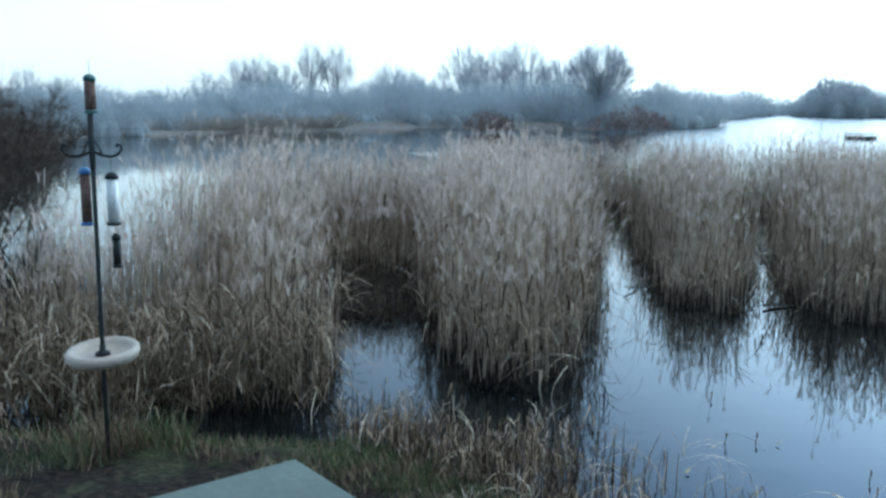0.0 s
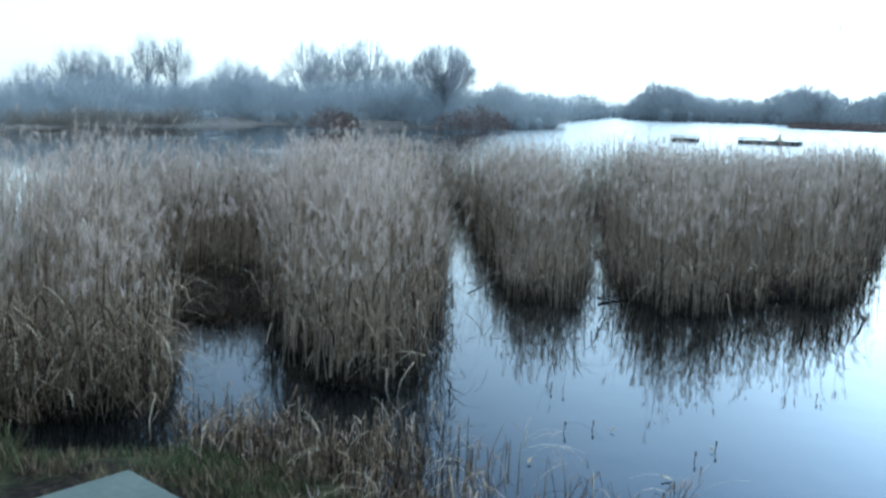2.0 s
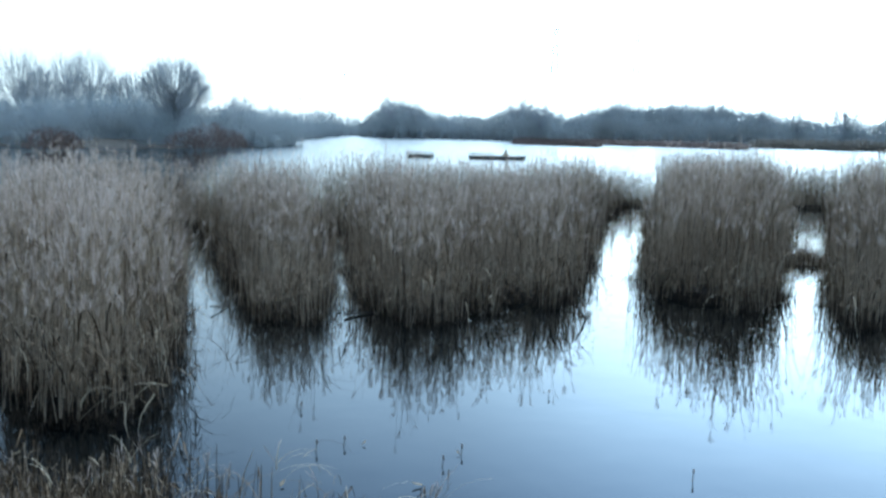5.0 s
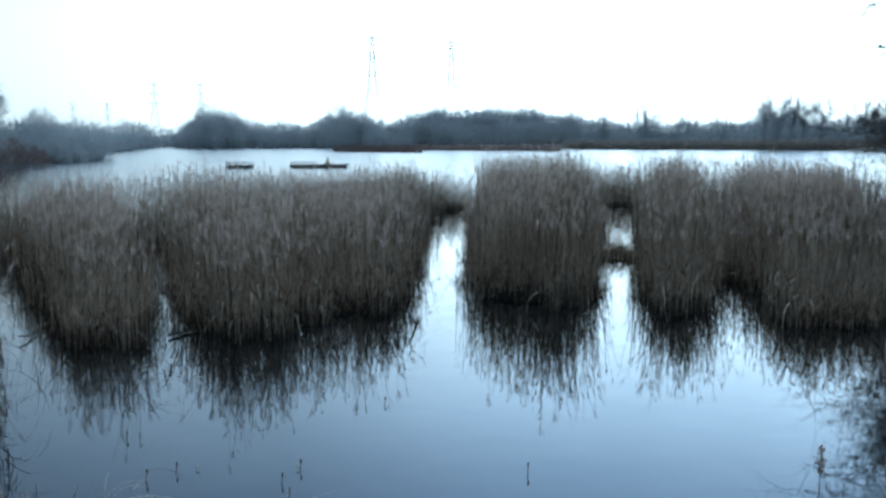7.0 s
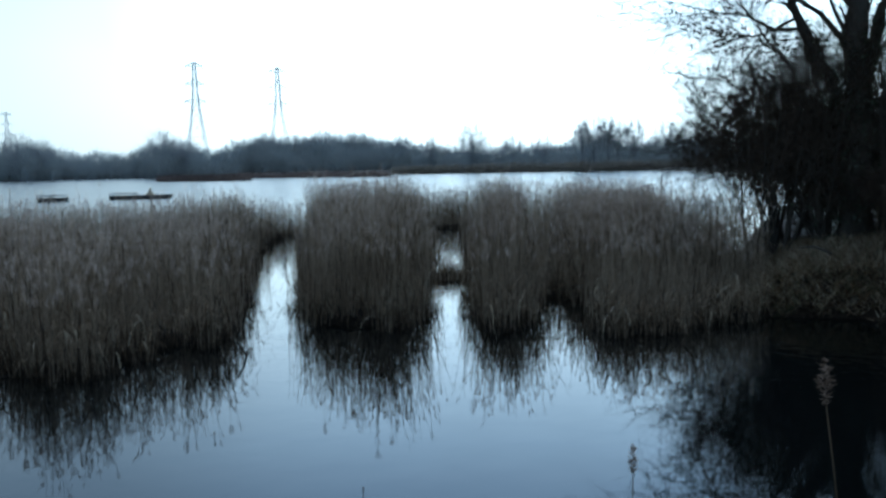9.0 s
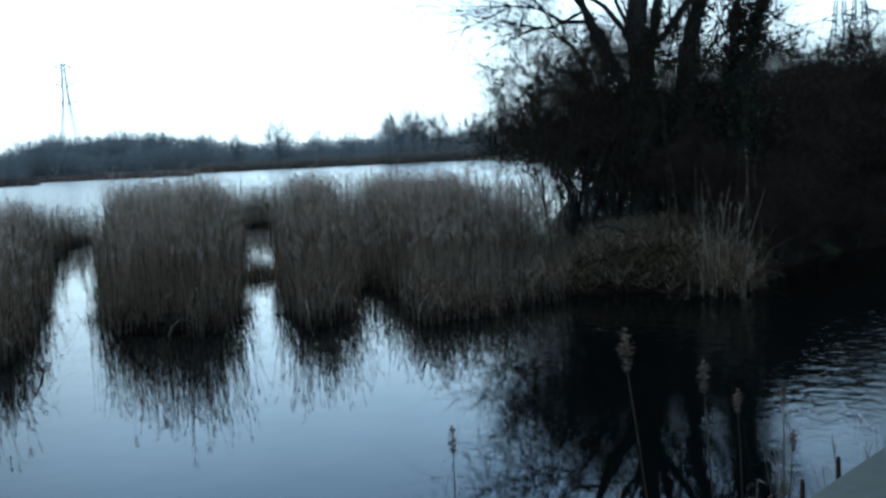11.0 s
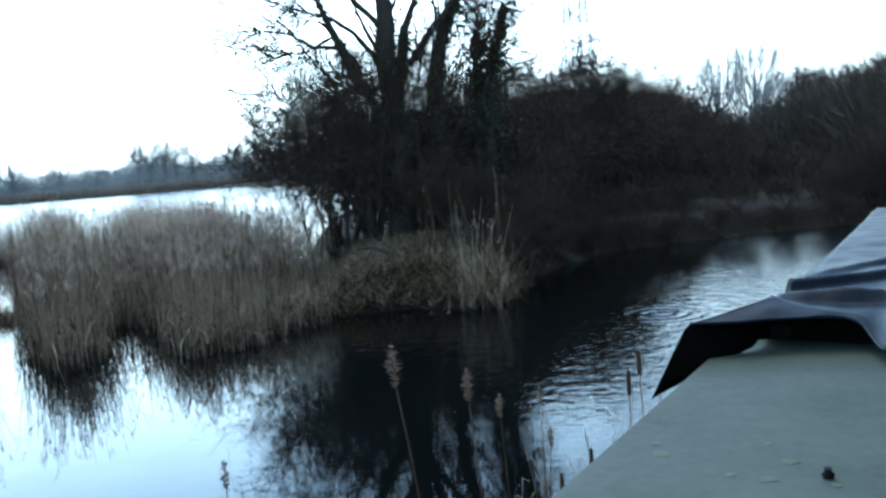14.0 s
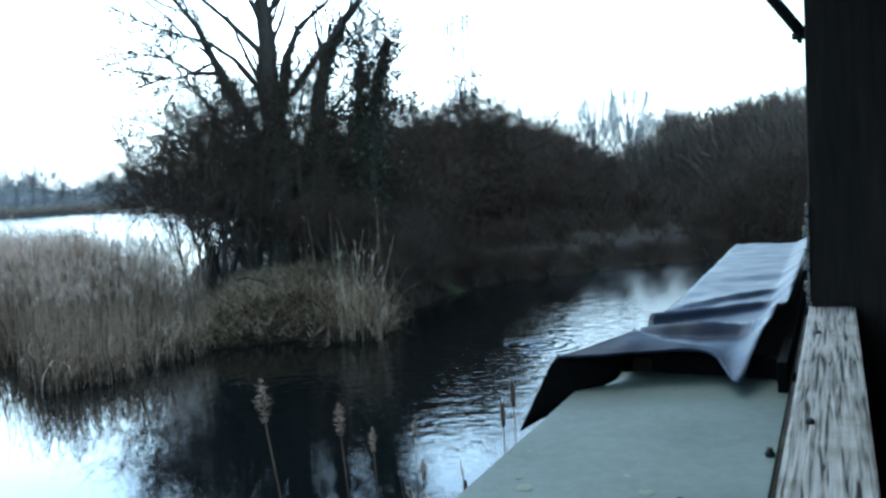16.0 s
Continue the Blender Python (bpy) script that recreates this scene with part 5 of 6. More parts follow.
def make_thicket():
    """Leafless shrubs over the island's shore, five grown and the rest set out from them."""
    rng = random.Random(12)
    label = "leafless tangled waterside shrub with dark twigs"
    kinds = []
    for seed in range(5):
        kinds.append(bare_tree("shrub", placed(*((22.4, 4.6), (20.8, 3.4), (21.2, 2.2), (25.5, 2.2), (27.5, 1.0))[seed], seed * 70), 100 + seed, 4.6, 0.045, 4, (6, 5, 4, 3), label, "shrub", "island thicket", 0.10, 0.07, 0.005, 3, stems=8, splay=0.72, bole=0.6))
    # open, wide-armed ones between the tall tree and the lake
    airy = [bare_tree("shrub", placed(*((18.9, 5.0), (20.0, 5.4))[seed], seed * 130, 1.0), 140 + seed, (6.3, 6.6)[seed], 0.05, 4, (7, 5, 3, 2), "wide-armed leafless shrub beside the tall tree", "shrub", "island thicket", 0.09, 0.09, 0.0042, 2, stems=7, splay=0.42, bole=0.68) for seed in range(2)]
    for x, y, turn, size in ((19.5, 4.3, 40, 0.95), (20.6, 4.4, 201, 0.95), (19.6, 5.7, 291, 0.85), (20.6, 5.2, 110, 0.9)):
        copy_thing(airy[turn % 2], placed(x, y, turn, size))
    spots = [(22.8, 3.6, 1.05), (24.0, 5.4, 1.1), (19.4, 2.9, 0.6), (18.0, 2.2, 0.5),
             (19.9, 0.9, 0.6), (18.9, 1.05, 0.5), (20.9, 0.2, 0.36), (22.0, 1.6, 0.95), (21.7, -0.6, 0.32), (22.9, -1.1, 0.34), (23.6, -2.0, 0.32), (24.4, -3.1, 0.32), (25.0, -4.6, 0.3), (25.4, -6.0, 0.28), (25.6, -7.4, 0.36), (25.8, -8.6, 0.6), (26.4, -9.8, 0.85),
             (16.8, 1.2, 0.4), (17.6, 1.05, 0.45), (18.4, 0.85, 0.5), (19.2, 0.5, 0.36), (20.2, 0.15, 0.32), (21.2, -0.6, 0.28), (22.2, -1.5, 0.27), (22.9, -2.6, 0.26), (23.6, -3.9, 0.28), (24.3, -5.6, 0.24), (24.8, -7.2, 0.28),
             (24.5, 2.6, 1.3), (26.5, 1.3, 1.35), (28.6, 0.9, 1.45), (29.5, 0.0, 1.4), (31.5, -0.4, 1.45), (34.5, -0.9, 1.4), (37.5, -0.6, 1.45), (39.5, -1.8, 1.5), (41, -2.9, 1.35), (44, -3.8, 1.35), (48, -5.0, 1.45), (50, -5.9, 1.25), (30, -3.0, 0.7), (33, -4.5, 0.7), (37, -6.2, 0.8)]
    for x, y, size in spots:
        copy_thing(rng.choice(kinds), placed(x, y, rng.uniform(0, 360), size * (0.88 if y < 3 else 0.95) * rng.uniform(0.88, 1.12)))
    # the wood that closes the side channel
    wood = []
    for seed in range(2):
        x, y = polar((105.2, 108.6)[seed], 108)
        wood.append(bare_tree("tree", placed(x, y, seed * 50), 201 + seed, 10.5, 0.17, 4, (9, 6, 4, 3), "bare grey-brown tree in the wood beyond the channel", "tree", "channel wood", 0.13, 0.08, 0.016, 3, stems=1 + seed % 2, splay=0.3, bole=0.62))
    for az, r, size in ((103, 110, 0.95), (104.4, 106, 0.9), (106.4, 104, 0.95), (107.5, 108, 1.0), (109.6, 104, 1.05), (110.7, 100, 1.05), (112, 98, 1.1), (114, 96, 1.1)):
        x, y = polar(az, r)
        copy_thing(rng.choice(wood), placed(x, y, rng.uniform(0, 360), size))
    # a shrub over the water beyond the feeder
    for x, y, size in ((-6.3, 16.0, 0.66), (-6.0, 15.0, 0.5), (-7.2, 18.0, 0.75), (-8.3, 18.5, 0.85), (-10.2, 19, 0.95), (-7.4, 21.5, 0.75)):
        copy_thing(rng.choice(kinds), pose(x, y, 0.0, 0, 0, rng.uniform(0, 360)) @ Matrix.Scale(size, 4))


make_thicket()


def brush(rng, places, twigs, blade, mat, name, label, size=(0.05, 0.12), core=0.0):
    """Far scrub in one mesh: each bush a lumpy dome of many fine slivers that stand up and out."""
    Vs, Cs = [], []
    for x, y, w, h in places:
        n = int(twigs * (0.6 + 0.4 * h / 5))
        a, f = rng.uniform(0, 2 * np.pi, n), np.sqrt(rng.random(n))
        u = rng.random(n) ** 0.7
        dome = np.sqrt(np.clip(1 - f * f * 0.9, 0.03, 1))
        lump = 1 + 0.22 * np.sin(a * 3 + x) * f + 0.12 * np.sin(a * 7 + y)
        p = np.column_stack([x + np.cos(a) * f * w * lump, y + np.sin(a) * f * w * lump, h * u * dome * (0.82 + 0.12 * lump)])
        d = np.column_stack([np.cos(a) * f * 0.7, np.sin(a) * f * 0.7, np.full(n, 0.8)]) + rng.normal(0, 0.36, (n, 3))
        d /= np.linalg.norm(d, axis=1)[:, None]
        ln = (h * rng.uniform(size[0], size[1], n))[:, None]
        s = np.cross(d, rng.normal(0, 1, (n, 3)))
        s /= np.linalg.norm(s, axis=1)[:, None] + 1e-9
        wd = ln * blade * rng.uniform(0.5, 1.2, n)[:, None]
        Vs.append(np.stack([p - s * wd, p + s * wd, p + d * ln], 1).reshape(-1, 3))
        if core:
            a2, b2 = np.meshgrid(np.linspace(0, 2 * np.pi, 15)[:-1], np.linspace(0.02, 1.52, 7), indexing="ij")
            out = np.cos(b2) ** 0.7 * w * core * (1 + 0.2 * np.sin(a2 * 3 + x) + rng.normal(0, 0.07, a2.shape))
            G = np.stack([x + np.cos(a2) * out, y + np.sin(a2) * out, h * 0.86 * core * np.sin(b2) * (1 + rng.normal(0, 0.05, a2.shape))], -1)
            i, j = np.meshgrid(np.arange(14), np.arange(6), indexing="ij")
            q = [G[i, j], G[(i + 1) % 14, j], G[(i + 1) % 14, j + 1], G[i, j + 1]]
            Cs.append(np.concatenate([np.stack([q[0], q[1], q[2]], 2).reshape(-1, 3), np.stack([q[0], q[2], q[3]], 2).reshape(-1, 3)]))
    V = np.vstack(Vs + Cs)
    me = mesh_from(name, V, np.arange(len(V)).reshape(-1, 3), [mat])
    tagged(new(name, me), label, "scrub", kind="stuff")


def make_far_shores():
    rng = np.random.default_rng(77)
    R = random.Random(5)

    def line(a0, a1, r0, r1, n, lo, hi, depth):
        out = []
        for k in range(n):
            f = (k + R.random()) / n
            x, y = polar(a0 + (a1 - a0) * f, r0 + (r1 - r0) * f + R.uniform(0, depth))
            h = R.uniform(lo, hi)
            out.append((x, y, h * R.uniform(0.6, 1.0), h))
        return out

    def skyline(stops, step, rows, depth):
        """Bushes along a shore: stops are (bearing, distance, top's elevation)."""
        out = []
        az = stops[0][0]
        while az < stops[-1][0]:
            k = max(i for i in range(len(stops) - 1) if stops[i][0] <= az)
            (a0, r0, e0), (a1, r1, e1) = stops[k], stops[k + 1]
            f = (az - a0) / (a1 - a0)
            for row in range(rows):
                r = (r0 + (r1 - r0) * f) * (1 + depth * (row + R.random()) / rows)
                e = e0 + (e1 - e0) * f
                h = (2.6 + r * math.tan(radians(e))) * (R.uniform(0.9, 1.16) if row else R.uniform(0.55, 0.85))
                x, y = polar(az + R.uniform(-step, step) * 0.6, r)
                out.append((x, y, h * R.uniform(0.4, 0.7), h))
            az += step
        return out

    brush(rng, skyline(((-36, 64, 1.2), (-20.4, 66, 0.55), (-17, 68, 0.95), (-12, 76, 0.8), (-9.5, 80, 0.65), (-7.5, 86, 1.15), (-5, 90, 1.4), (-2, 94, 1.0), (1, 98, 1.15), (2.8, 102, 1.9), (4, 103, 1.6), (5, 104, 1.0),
                        (8, 106, 1.3), (12, 108, 1.5), (14, 108, 1.7), (17.5, 104, 1.3), (21, 114, 1.35), (22.5, 122, 0.9)), 0.66, 3, 0.22), 1150, 0.026, SCRUB_HAZE, "scrub_wood", "leafless scrub along the near lake shore, haze in its blue-grey colour", (0.09, 0.26), 0.5)
    brush(rng, skyline(((21.5, 165, 1.0), (24, 230, 1.15), (26.2, 345, 0.8), (27.4, 365, 0.35)), 0.4, 2, 0.1), 700, 0.06, SCRUB_HAZE, "scrub_wood", "leafless scrub on a point of the shore", (0.08, 0.2), 0.5)
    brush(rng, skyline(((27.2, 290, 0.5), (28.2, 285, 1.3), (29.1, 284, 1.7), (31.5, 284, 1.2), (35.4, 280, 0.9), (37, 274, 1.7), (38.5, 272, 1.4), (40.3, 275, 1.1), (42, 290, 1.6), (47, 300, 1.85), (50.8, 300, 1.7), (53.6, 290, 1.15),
                        (58.5, 275, 1.05), (61.8, 262, 1.15), (64, 250, 1.5), (67, 246, 1.1), (71, 240, 1.4), (76, 235, 1.3)), 0.42, 3, 0.12), 520, 0.05, SCRUB_HAZE, "scrub_wood", "leafless scrub and trees along the far lake shore", (0.09, 0.24), 0.5)
    brush(rng, skyline(((86, 42, 2.6), (90, 44, 2.8), (94, 46, 2.8), (96, 47, 3.1), (98, 50, 2.0), (99, 54, 1.6), (102, 54, 1.5), (104, 50, 2.3), (106, 46, 2.9), (108, 44, 2.9), (111, 40, 3.5), (115, 40, 3.6)), 0.6, 3, 0.2), 1000, 0.022, CHANNEL_TWIG, "scrub_wood", "dark leafless wood that closes the side channel", (0.10, 0.28), 0.45)
    brush(rng, skyline(((92, 25.2, -3.2), (95, 25.2, -3.6), (98, 25.0, -4.2), (101, 25.6, -4.3), (104, 26.2, -4.0), (107, 26.8, -3.0), (111, 27.4, -1.8)), 0.9, 3, 0.12), 700, 0.05, TWIG, "scrub_wood", "low dark scrub and brambles at the channel's end", (0.1, 0.35))
    brush(rng, skyline(((88, 29, -1.2), (92, 29, -1.3), (97, 30, -1.6), (106, 31, -1.4), (112, 31, -0.5)), 0.7, 6, 0.65), 480, 0.04, TWIG, "scrub_wood", "low tangled scrub over the ground behind the channel", (0.15, 0.45), 0.5)
    # pale reed fringe on the far shores
    brush(rng, line(-15, 0, 75, 91, 55, 1.0, 1.7, 1.0) + line(2, 12, 100, 103, 6, 0.8, 1.2, 1.0), 220, 0.03, FAR_REED, "reed_fringe", "pale reed fringe along the far bank", (0.3, 0.8))
    brush(rng, [(12.8, 85, 1.9, 2.1), (14.2, 85.6, 1.2, 1.8)], 1000, 0.06, ISLET, "reed_islet", "round islet of brown reeds in the lake", (0.15, 0.4))
    brush(rng, [(26, 88.5, 2.2, 2.2), (28.6, 89.5, 2.6, 2.9), (31, 92, 2.4, 2.4), (33, 95, 1.8, 1.6)], 1000, 0.06, ISLET, "reed_islet", "brown islet of sallow and reeds in the lake", (0.12, 0.3))
    spit, isle = [], []
    for k in range(40):
        f = k / 39
        x, y = polar(37.0 + 5.0 * f, 197 - 15 * f)
        isle.append((x, y, 1.5, 1.2 + 0.3 * R.random()))
        x, y = polar(41.6 + 9.2 * f, 222 - 27 * f)
        isle.append((x, y, 2.0, 1.3 + 0.3 * R.random()))
    for k in range(110):
        f = k / 109
        x, y = polar(51.5 + 21 * f, 238 - 24 * f)
        spit.append((x, y, 2.2, 2.0 + 0.4 * R.random()))
    brush(rng, isle, 150, 0.05, ISLET, "reed_spit", "low brown reed islet far across the lake", (0.3, 0.7), 0.7)
    brush(rng, spit, 170, 0.06, FAR_REED, "reed_spit", "long low pale reed spit across the lake", (0.3, 0.7), 0.6)
    # the trees that stand above the scrub
    kinds = [fan_tree(seed, (150, 150, 148, 146)[seed], (-2.5, -0.9, 9.6, 7.2)[seed], 12.0, (2.5, 2.7, 3.9, 4.3)[seed], (120, 130, 180, 170)[seed]) for seed in range(4)]
    for az, r, top, k in ((-19, 95, 1.5, 2), (-17, 98, 1.2, 3), (-6.8, 128, 2.4, 3), (-5.6, 128, 2.5, 2), (-4.4, 128, 2.2, 3), (2.4, 125, 2.2, 2), (3.6, 130, 1.9, 3), (8.0, 136, 2.7, 2), (10.8, 142, 3.7, 2), (12.4, 138, 2.6, 0), (13.4, 136, 2.7, 3), (-9, 115, 1.6, 3),
                          (5.6, 130, 1.6, 2), (19.5, 125, 1.6, 3), (29.1, 290, 2.0, 3), (30.4, 290, 1.6, 2), (37.1, 285, 2.1, 3), (38.4, 280, 1.7, 2), (43.5, 310, 2.0, 3), (47, 320, 2.1, 3), (49, 320, 1.9, 2), (52, 310, 1.7, 3), (56.4, 290, 2.3, 2),
                          (53.8, 300, 1.6, 0), (59, 280, 1.6, 3), (61, 270, 1.5, 2), (63.4, 240, 2.3, 0), (64.1, 240, 2.6, 2), (65.0, 240, 2.6, 1), (65.6, 240, 2.4, 1), (66.6, 240, 2.4, 0), (68.6, 265, 2.1, 3), (70, 265, 2.0, 2), (71.4, 255, 1.9, 3)):
        x, y = polar(az, r)
        h = 2.6 + r * math.tan(radians(top * 1.08))
        copy_thing(kinds[k], pose(x, y, 0.3, 0, 0, R.uniform(0, 360)) @ Matrix.Scale(h / 12.0, 4))
    # two slender pale trees behind the channel
    for seed, az, r, tall, wide in ((21, 99.6, 62, 8.2, 1.7), (22, 101.7, 64, 8.9, 2.0)):
        fan_tree(seed, r, az, tall, wide, 95, "slender bare pale tree beyond the channel's end", "channel trees")
    # one broad round-headed willow
    fan_tree(9, 112, 15.6, 9.9, 4.0, 420, "broad round-headed willow with dense bare twigs", "")


def fan_tree(seed, r, az, tall, wide, boughs, label="bare winter tree above the lakeside scrub", group="lakeside trees"):
    """A far bare tree: a trunk, and boughs that fan out to a rounded outline, each with fine shoots."""
    rng = np.random.default_rng(900 + seed)
    x, y = polar(az, r)
    t = thing("tree", pose(x, y, 0.3), label, "tree", group)
    b = bmesh.new()
    tube(b, [(0, 0, -0.3), (0.05, 0, tall * 0.25), (0.0, 0.08, tall * 0.5), (0.1, 0.0, tall * 0.75)], [0.26, 0.2, 0.14, 0.05], 8)
    part("trunk", b, WILLOW_HAZE, t)
    n = boughs
    f = rng.uniform(0.12, 0.62, n)
    start = np.column_stack([np.zeros(n), np.zeros(n), f * tall])
    a = rng.uniform(0, 2 * np.pi, n)
    up = rng.uniform(0.02, 1.0, n)
    end = np.column_stack([np.cos(a) * wide * np.sqrt(1 - up ** 2 * 0.96), np.sin(a) * wide * np.sqrt(1 - up ** 2 * 0.96), tall * (0.5 + 0.47 * up)])
    end[:, 2] = np.maximum(end[:, 2], start[:, 2] + 0.08 * tall)
    end += rng.normal(0, 0.05 * wide, (n, 3))
    mid = (start + end) / 2 + np.column_stack([np.cos(a), np.sin(a), -0.6 * np.ones(n)]) * (0.12 * wide)
    w = rng.uniform(0.02, 0.055, n)[:, None]
    side = np.cross(end - start, rng.normal(0, 1, (n, 3)))
    side /= np.linalg.norm(side, axis=1)[:, None]
    V = [np.stack([start - side * w, start + side * w, mid - side * w * 0.6, mid + side * w * 0.6, end], 1).reshape(-1, 3)]
    q = np.arange(n)[:, None] * 5
    F = [np.hstack([q, q + 1, q + 3]), np.hstack([q, q + 3, q + 2]), np.hstack([q + 2, q + 3, q + 4])]
    k = n * 14
    pick, g = rng.integers(0, n, k), rng.uniform(0.25, 1.0, k)[:, None]
    at = mid[pick] * (1 - g) + end[pick] * g
    d = end[pick] - mid[pick]
    d /= np.linalg.norm(d, axis=1)[:, None]
    d = d + rng.normal(0, 0.38, (k, 3)) + np.array([0, 0, 0.25])
    tip = at + d * rng.uniform(0.06, 0.15, k)[:, None] * tall
    sd = np.cross(d, rng.normal(0, 1, (k, 3)))
    sd /= np.linalg.norm(sd, axis=1)[:, None]
    V.append(np.stack([at - sd * 0.013, at + sd * 0.013, tip], 1).reshape(-1, 3))
    F.append(5 * n + np.arange(3 * k).reshape(-1, 3))
    mesh_part("crown", mesh_from("crown", np.vstack(V), np.vstack(F), [WILLOW_HAZE]), t)
    return t


make_far_shores()

# ---- pylons ----


def pylon():
    """A lattice tower fifty metres tall with three pairs of arms."""
    t = thing("electricity_pylon", pose(*polar(39.2, 425), 0), "grey steel lattice electricity pylon", "pylon", "pylons")
    half = lambda z: 5.6 - 3.2 * z / 24 if z < 24 else 2.4 - 1.1 * (z - 24) / 9 if z < 33 else 1.3 - 0.7 * (z - 33) / 17
    levels = [0, 9, 17, 24, 29, 33, 37, 41, 45, 49, 50.5]
    for sx, sy in ((1, 1), (-1, 1), (-1, -1), (1, -1)):
        b = bmesh.new()
        tube(b, [(sx * half(z), sy * half(z), z) for z in levels], 0.2, 4)
        part("leg", b, STEEL, t)
    b = bmesh.new()
    for lo, hi in zip(levels, levels[1:]):
        for k in range(4):
            c = ((1, 1), (-1, 1), (-1, -1), (1, -1))
            (ax, ay), (bx, by) = c[k], c[(k + 1) % 4]
            p, q = half(lo), half(hi)
            tube(b, [(ax * p, ay * p, lo), (bx * q, by * q, hi)], 0.07, 3, False)
            tube(b, [(bx * p, by * p, lo), (ax * q, ay * q, hi)], 0.07, 3, False)
            tube(b, [(ax * q, ay * q, hi), (bx * q, by * q, hi)], 0.07, 3, False)
    part("bracing", b, STEEL, t)
    for z, w in ((33, 4.7), (41, 4.0), (49, 3.7)):
        for s in (-1, 1):
            b = bmesh.new()
            for o in (-0.5, 0.5):
                tube(b, [(s * half(z) * 0.9, o, z - 0.6), (s * w, 0, z)], 0.2, 4)
                tube(b, [(s * half(z) * 0.9, o, z + 1.2), (s * w, 0, z)], 0.2, 4)
            tube(b, [(s * w, 0, z), (s * w, 0, z - 1.6)], 0.1, 6)
            part("cross_arm", b, STEEL, t)
    return t


tower = pylon()
tower.matrix_world = pose(*polar(39.2, 425), 0, 0, 0, -30)
for az, r, turn in ((44.2, 445, -32), (25.9, 800, -25), (28.6, 800, -25), (21.3, 1250, -20), (23.2, 1250, -20), (90.7, 272, -70), (91.7, 262, -70)):
    copy_thing(tower, pose(*polar(az, r), 0, 0, 0, turn))

# ---- rafts on the lake ----


def raft(m, ln, wd, bird_shape):
    t = thing("floating_raft", m, "dark timber bird raft floating on the lake", "raft", "bird rafts")
    for y in (-wd / 2 + 0.25, wd / 2 - 0.25):
        b = bmesh.new()
        tube(b, [(-ln / 2, y, 0.03), (ln / 2, y, 0.03)], 0.15, 10)
        part("float", b, FLOAT, t)
    n = int(ln / 0.24)
    for k in range(n):
        b = bmesh.new()
        x = -ln / 2 + ln * k / n
        box(b, x, x + ln / n - 0.03, -wd / 2, wd / 2, 0.19, 0.24)
        part("plank", b, RAFT_WOOD, t)
    for y in (-wd / 2, wd / 2):
        b = bmesh.new()
        box(b, -ln / 2, ln / 2, y - 0.04, y + 0.04, 0.14, 0.3, 0.01)
        part("side_board", b, FLOAT, t)
        b = bmesh.new()
        box(b, -ln / 2, -ln / 2 + ln * (1.0 if ln < 3 else 0.42), y - 0.02, y + 0.02, 0.49, 0.535, 0.006)
        part("rail", b, RAFT_WOOD, t)
    for x in (-ln / 2 + 0.06, -ln * 0.09, ln / 2 - 0.06):
        for y in (-wd / 2, wd / 2):
            b = bmesh.new()
            box(b, x - 0.035, x + 0.035, y - 0.035, y + 0.035, 0.1, 0.56 if x < 1 else 0.42, 0.008)
            part("post", b, RAFT_WOOD, t)
    # simple shape added in place of a perched bird
    if bird_shape:
        b = bmesh.new()
        box(b, bird_shape - 0.3, bird_shape + 0.3, -0.3, 0.3, 0.244, 0.5, 0.02)
        tube(b, [(bird_shape, 0, 0.48), (bird_shape + 0.05, 0, 0.95)], [0.16, 0.07], 8)
        part("bird_shape", b, STRAW, t, "pale box and neck in place of a bird on the raft")
    return t


raft(pose(43.25, 72.5, 0, 0, 0, -45), 2.3, 1.2, 0)
raft(pose(49.3, 68.5, 0, 0, 0, -46), 5.2, 1.4, 0.8)

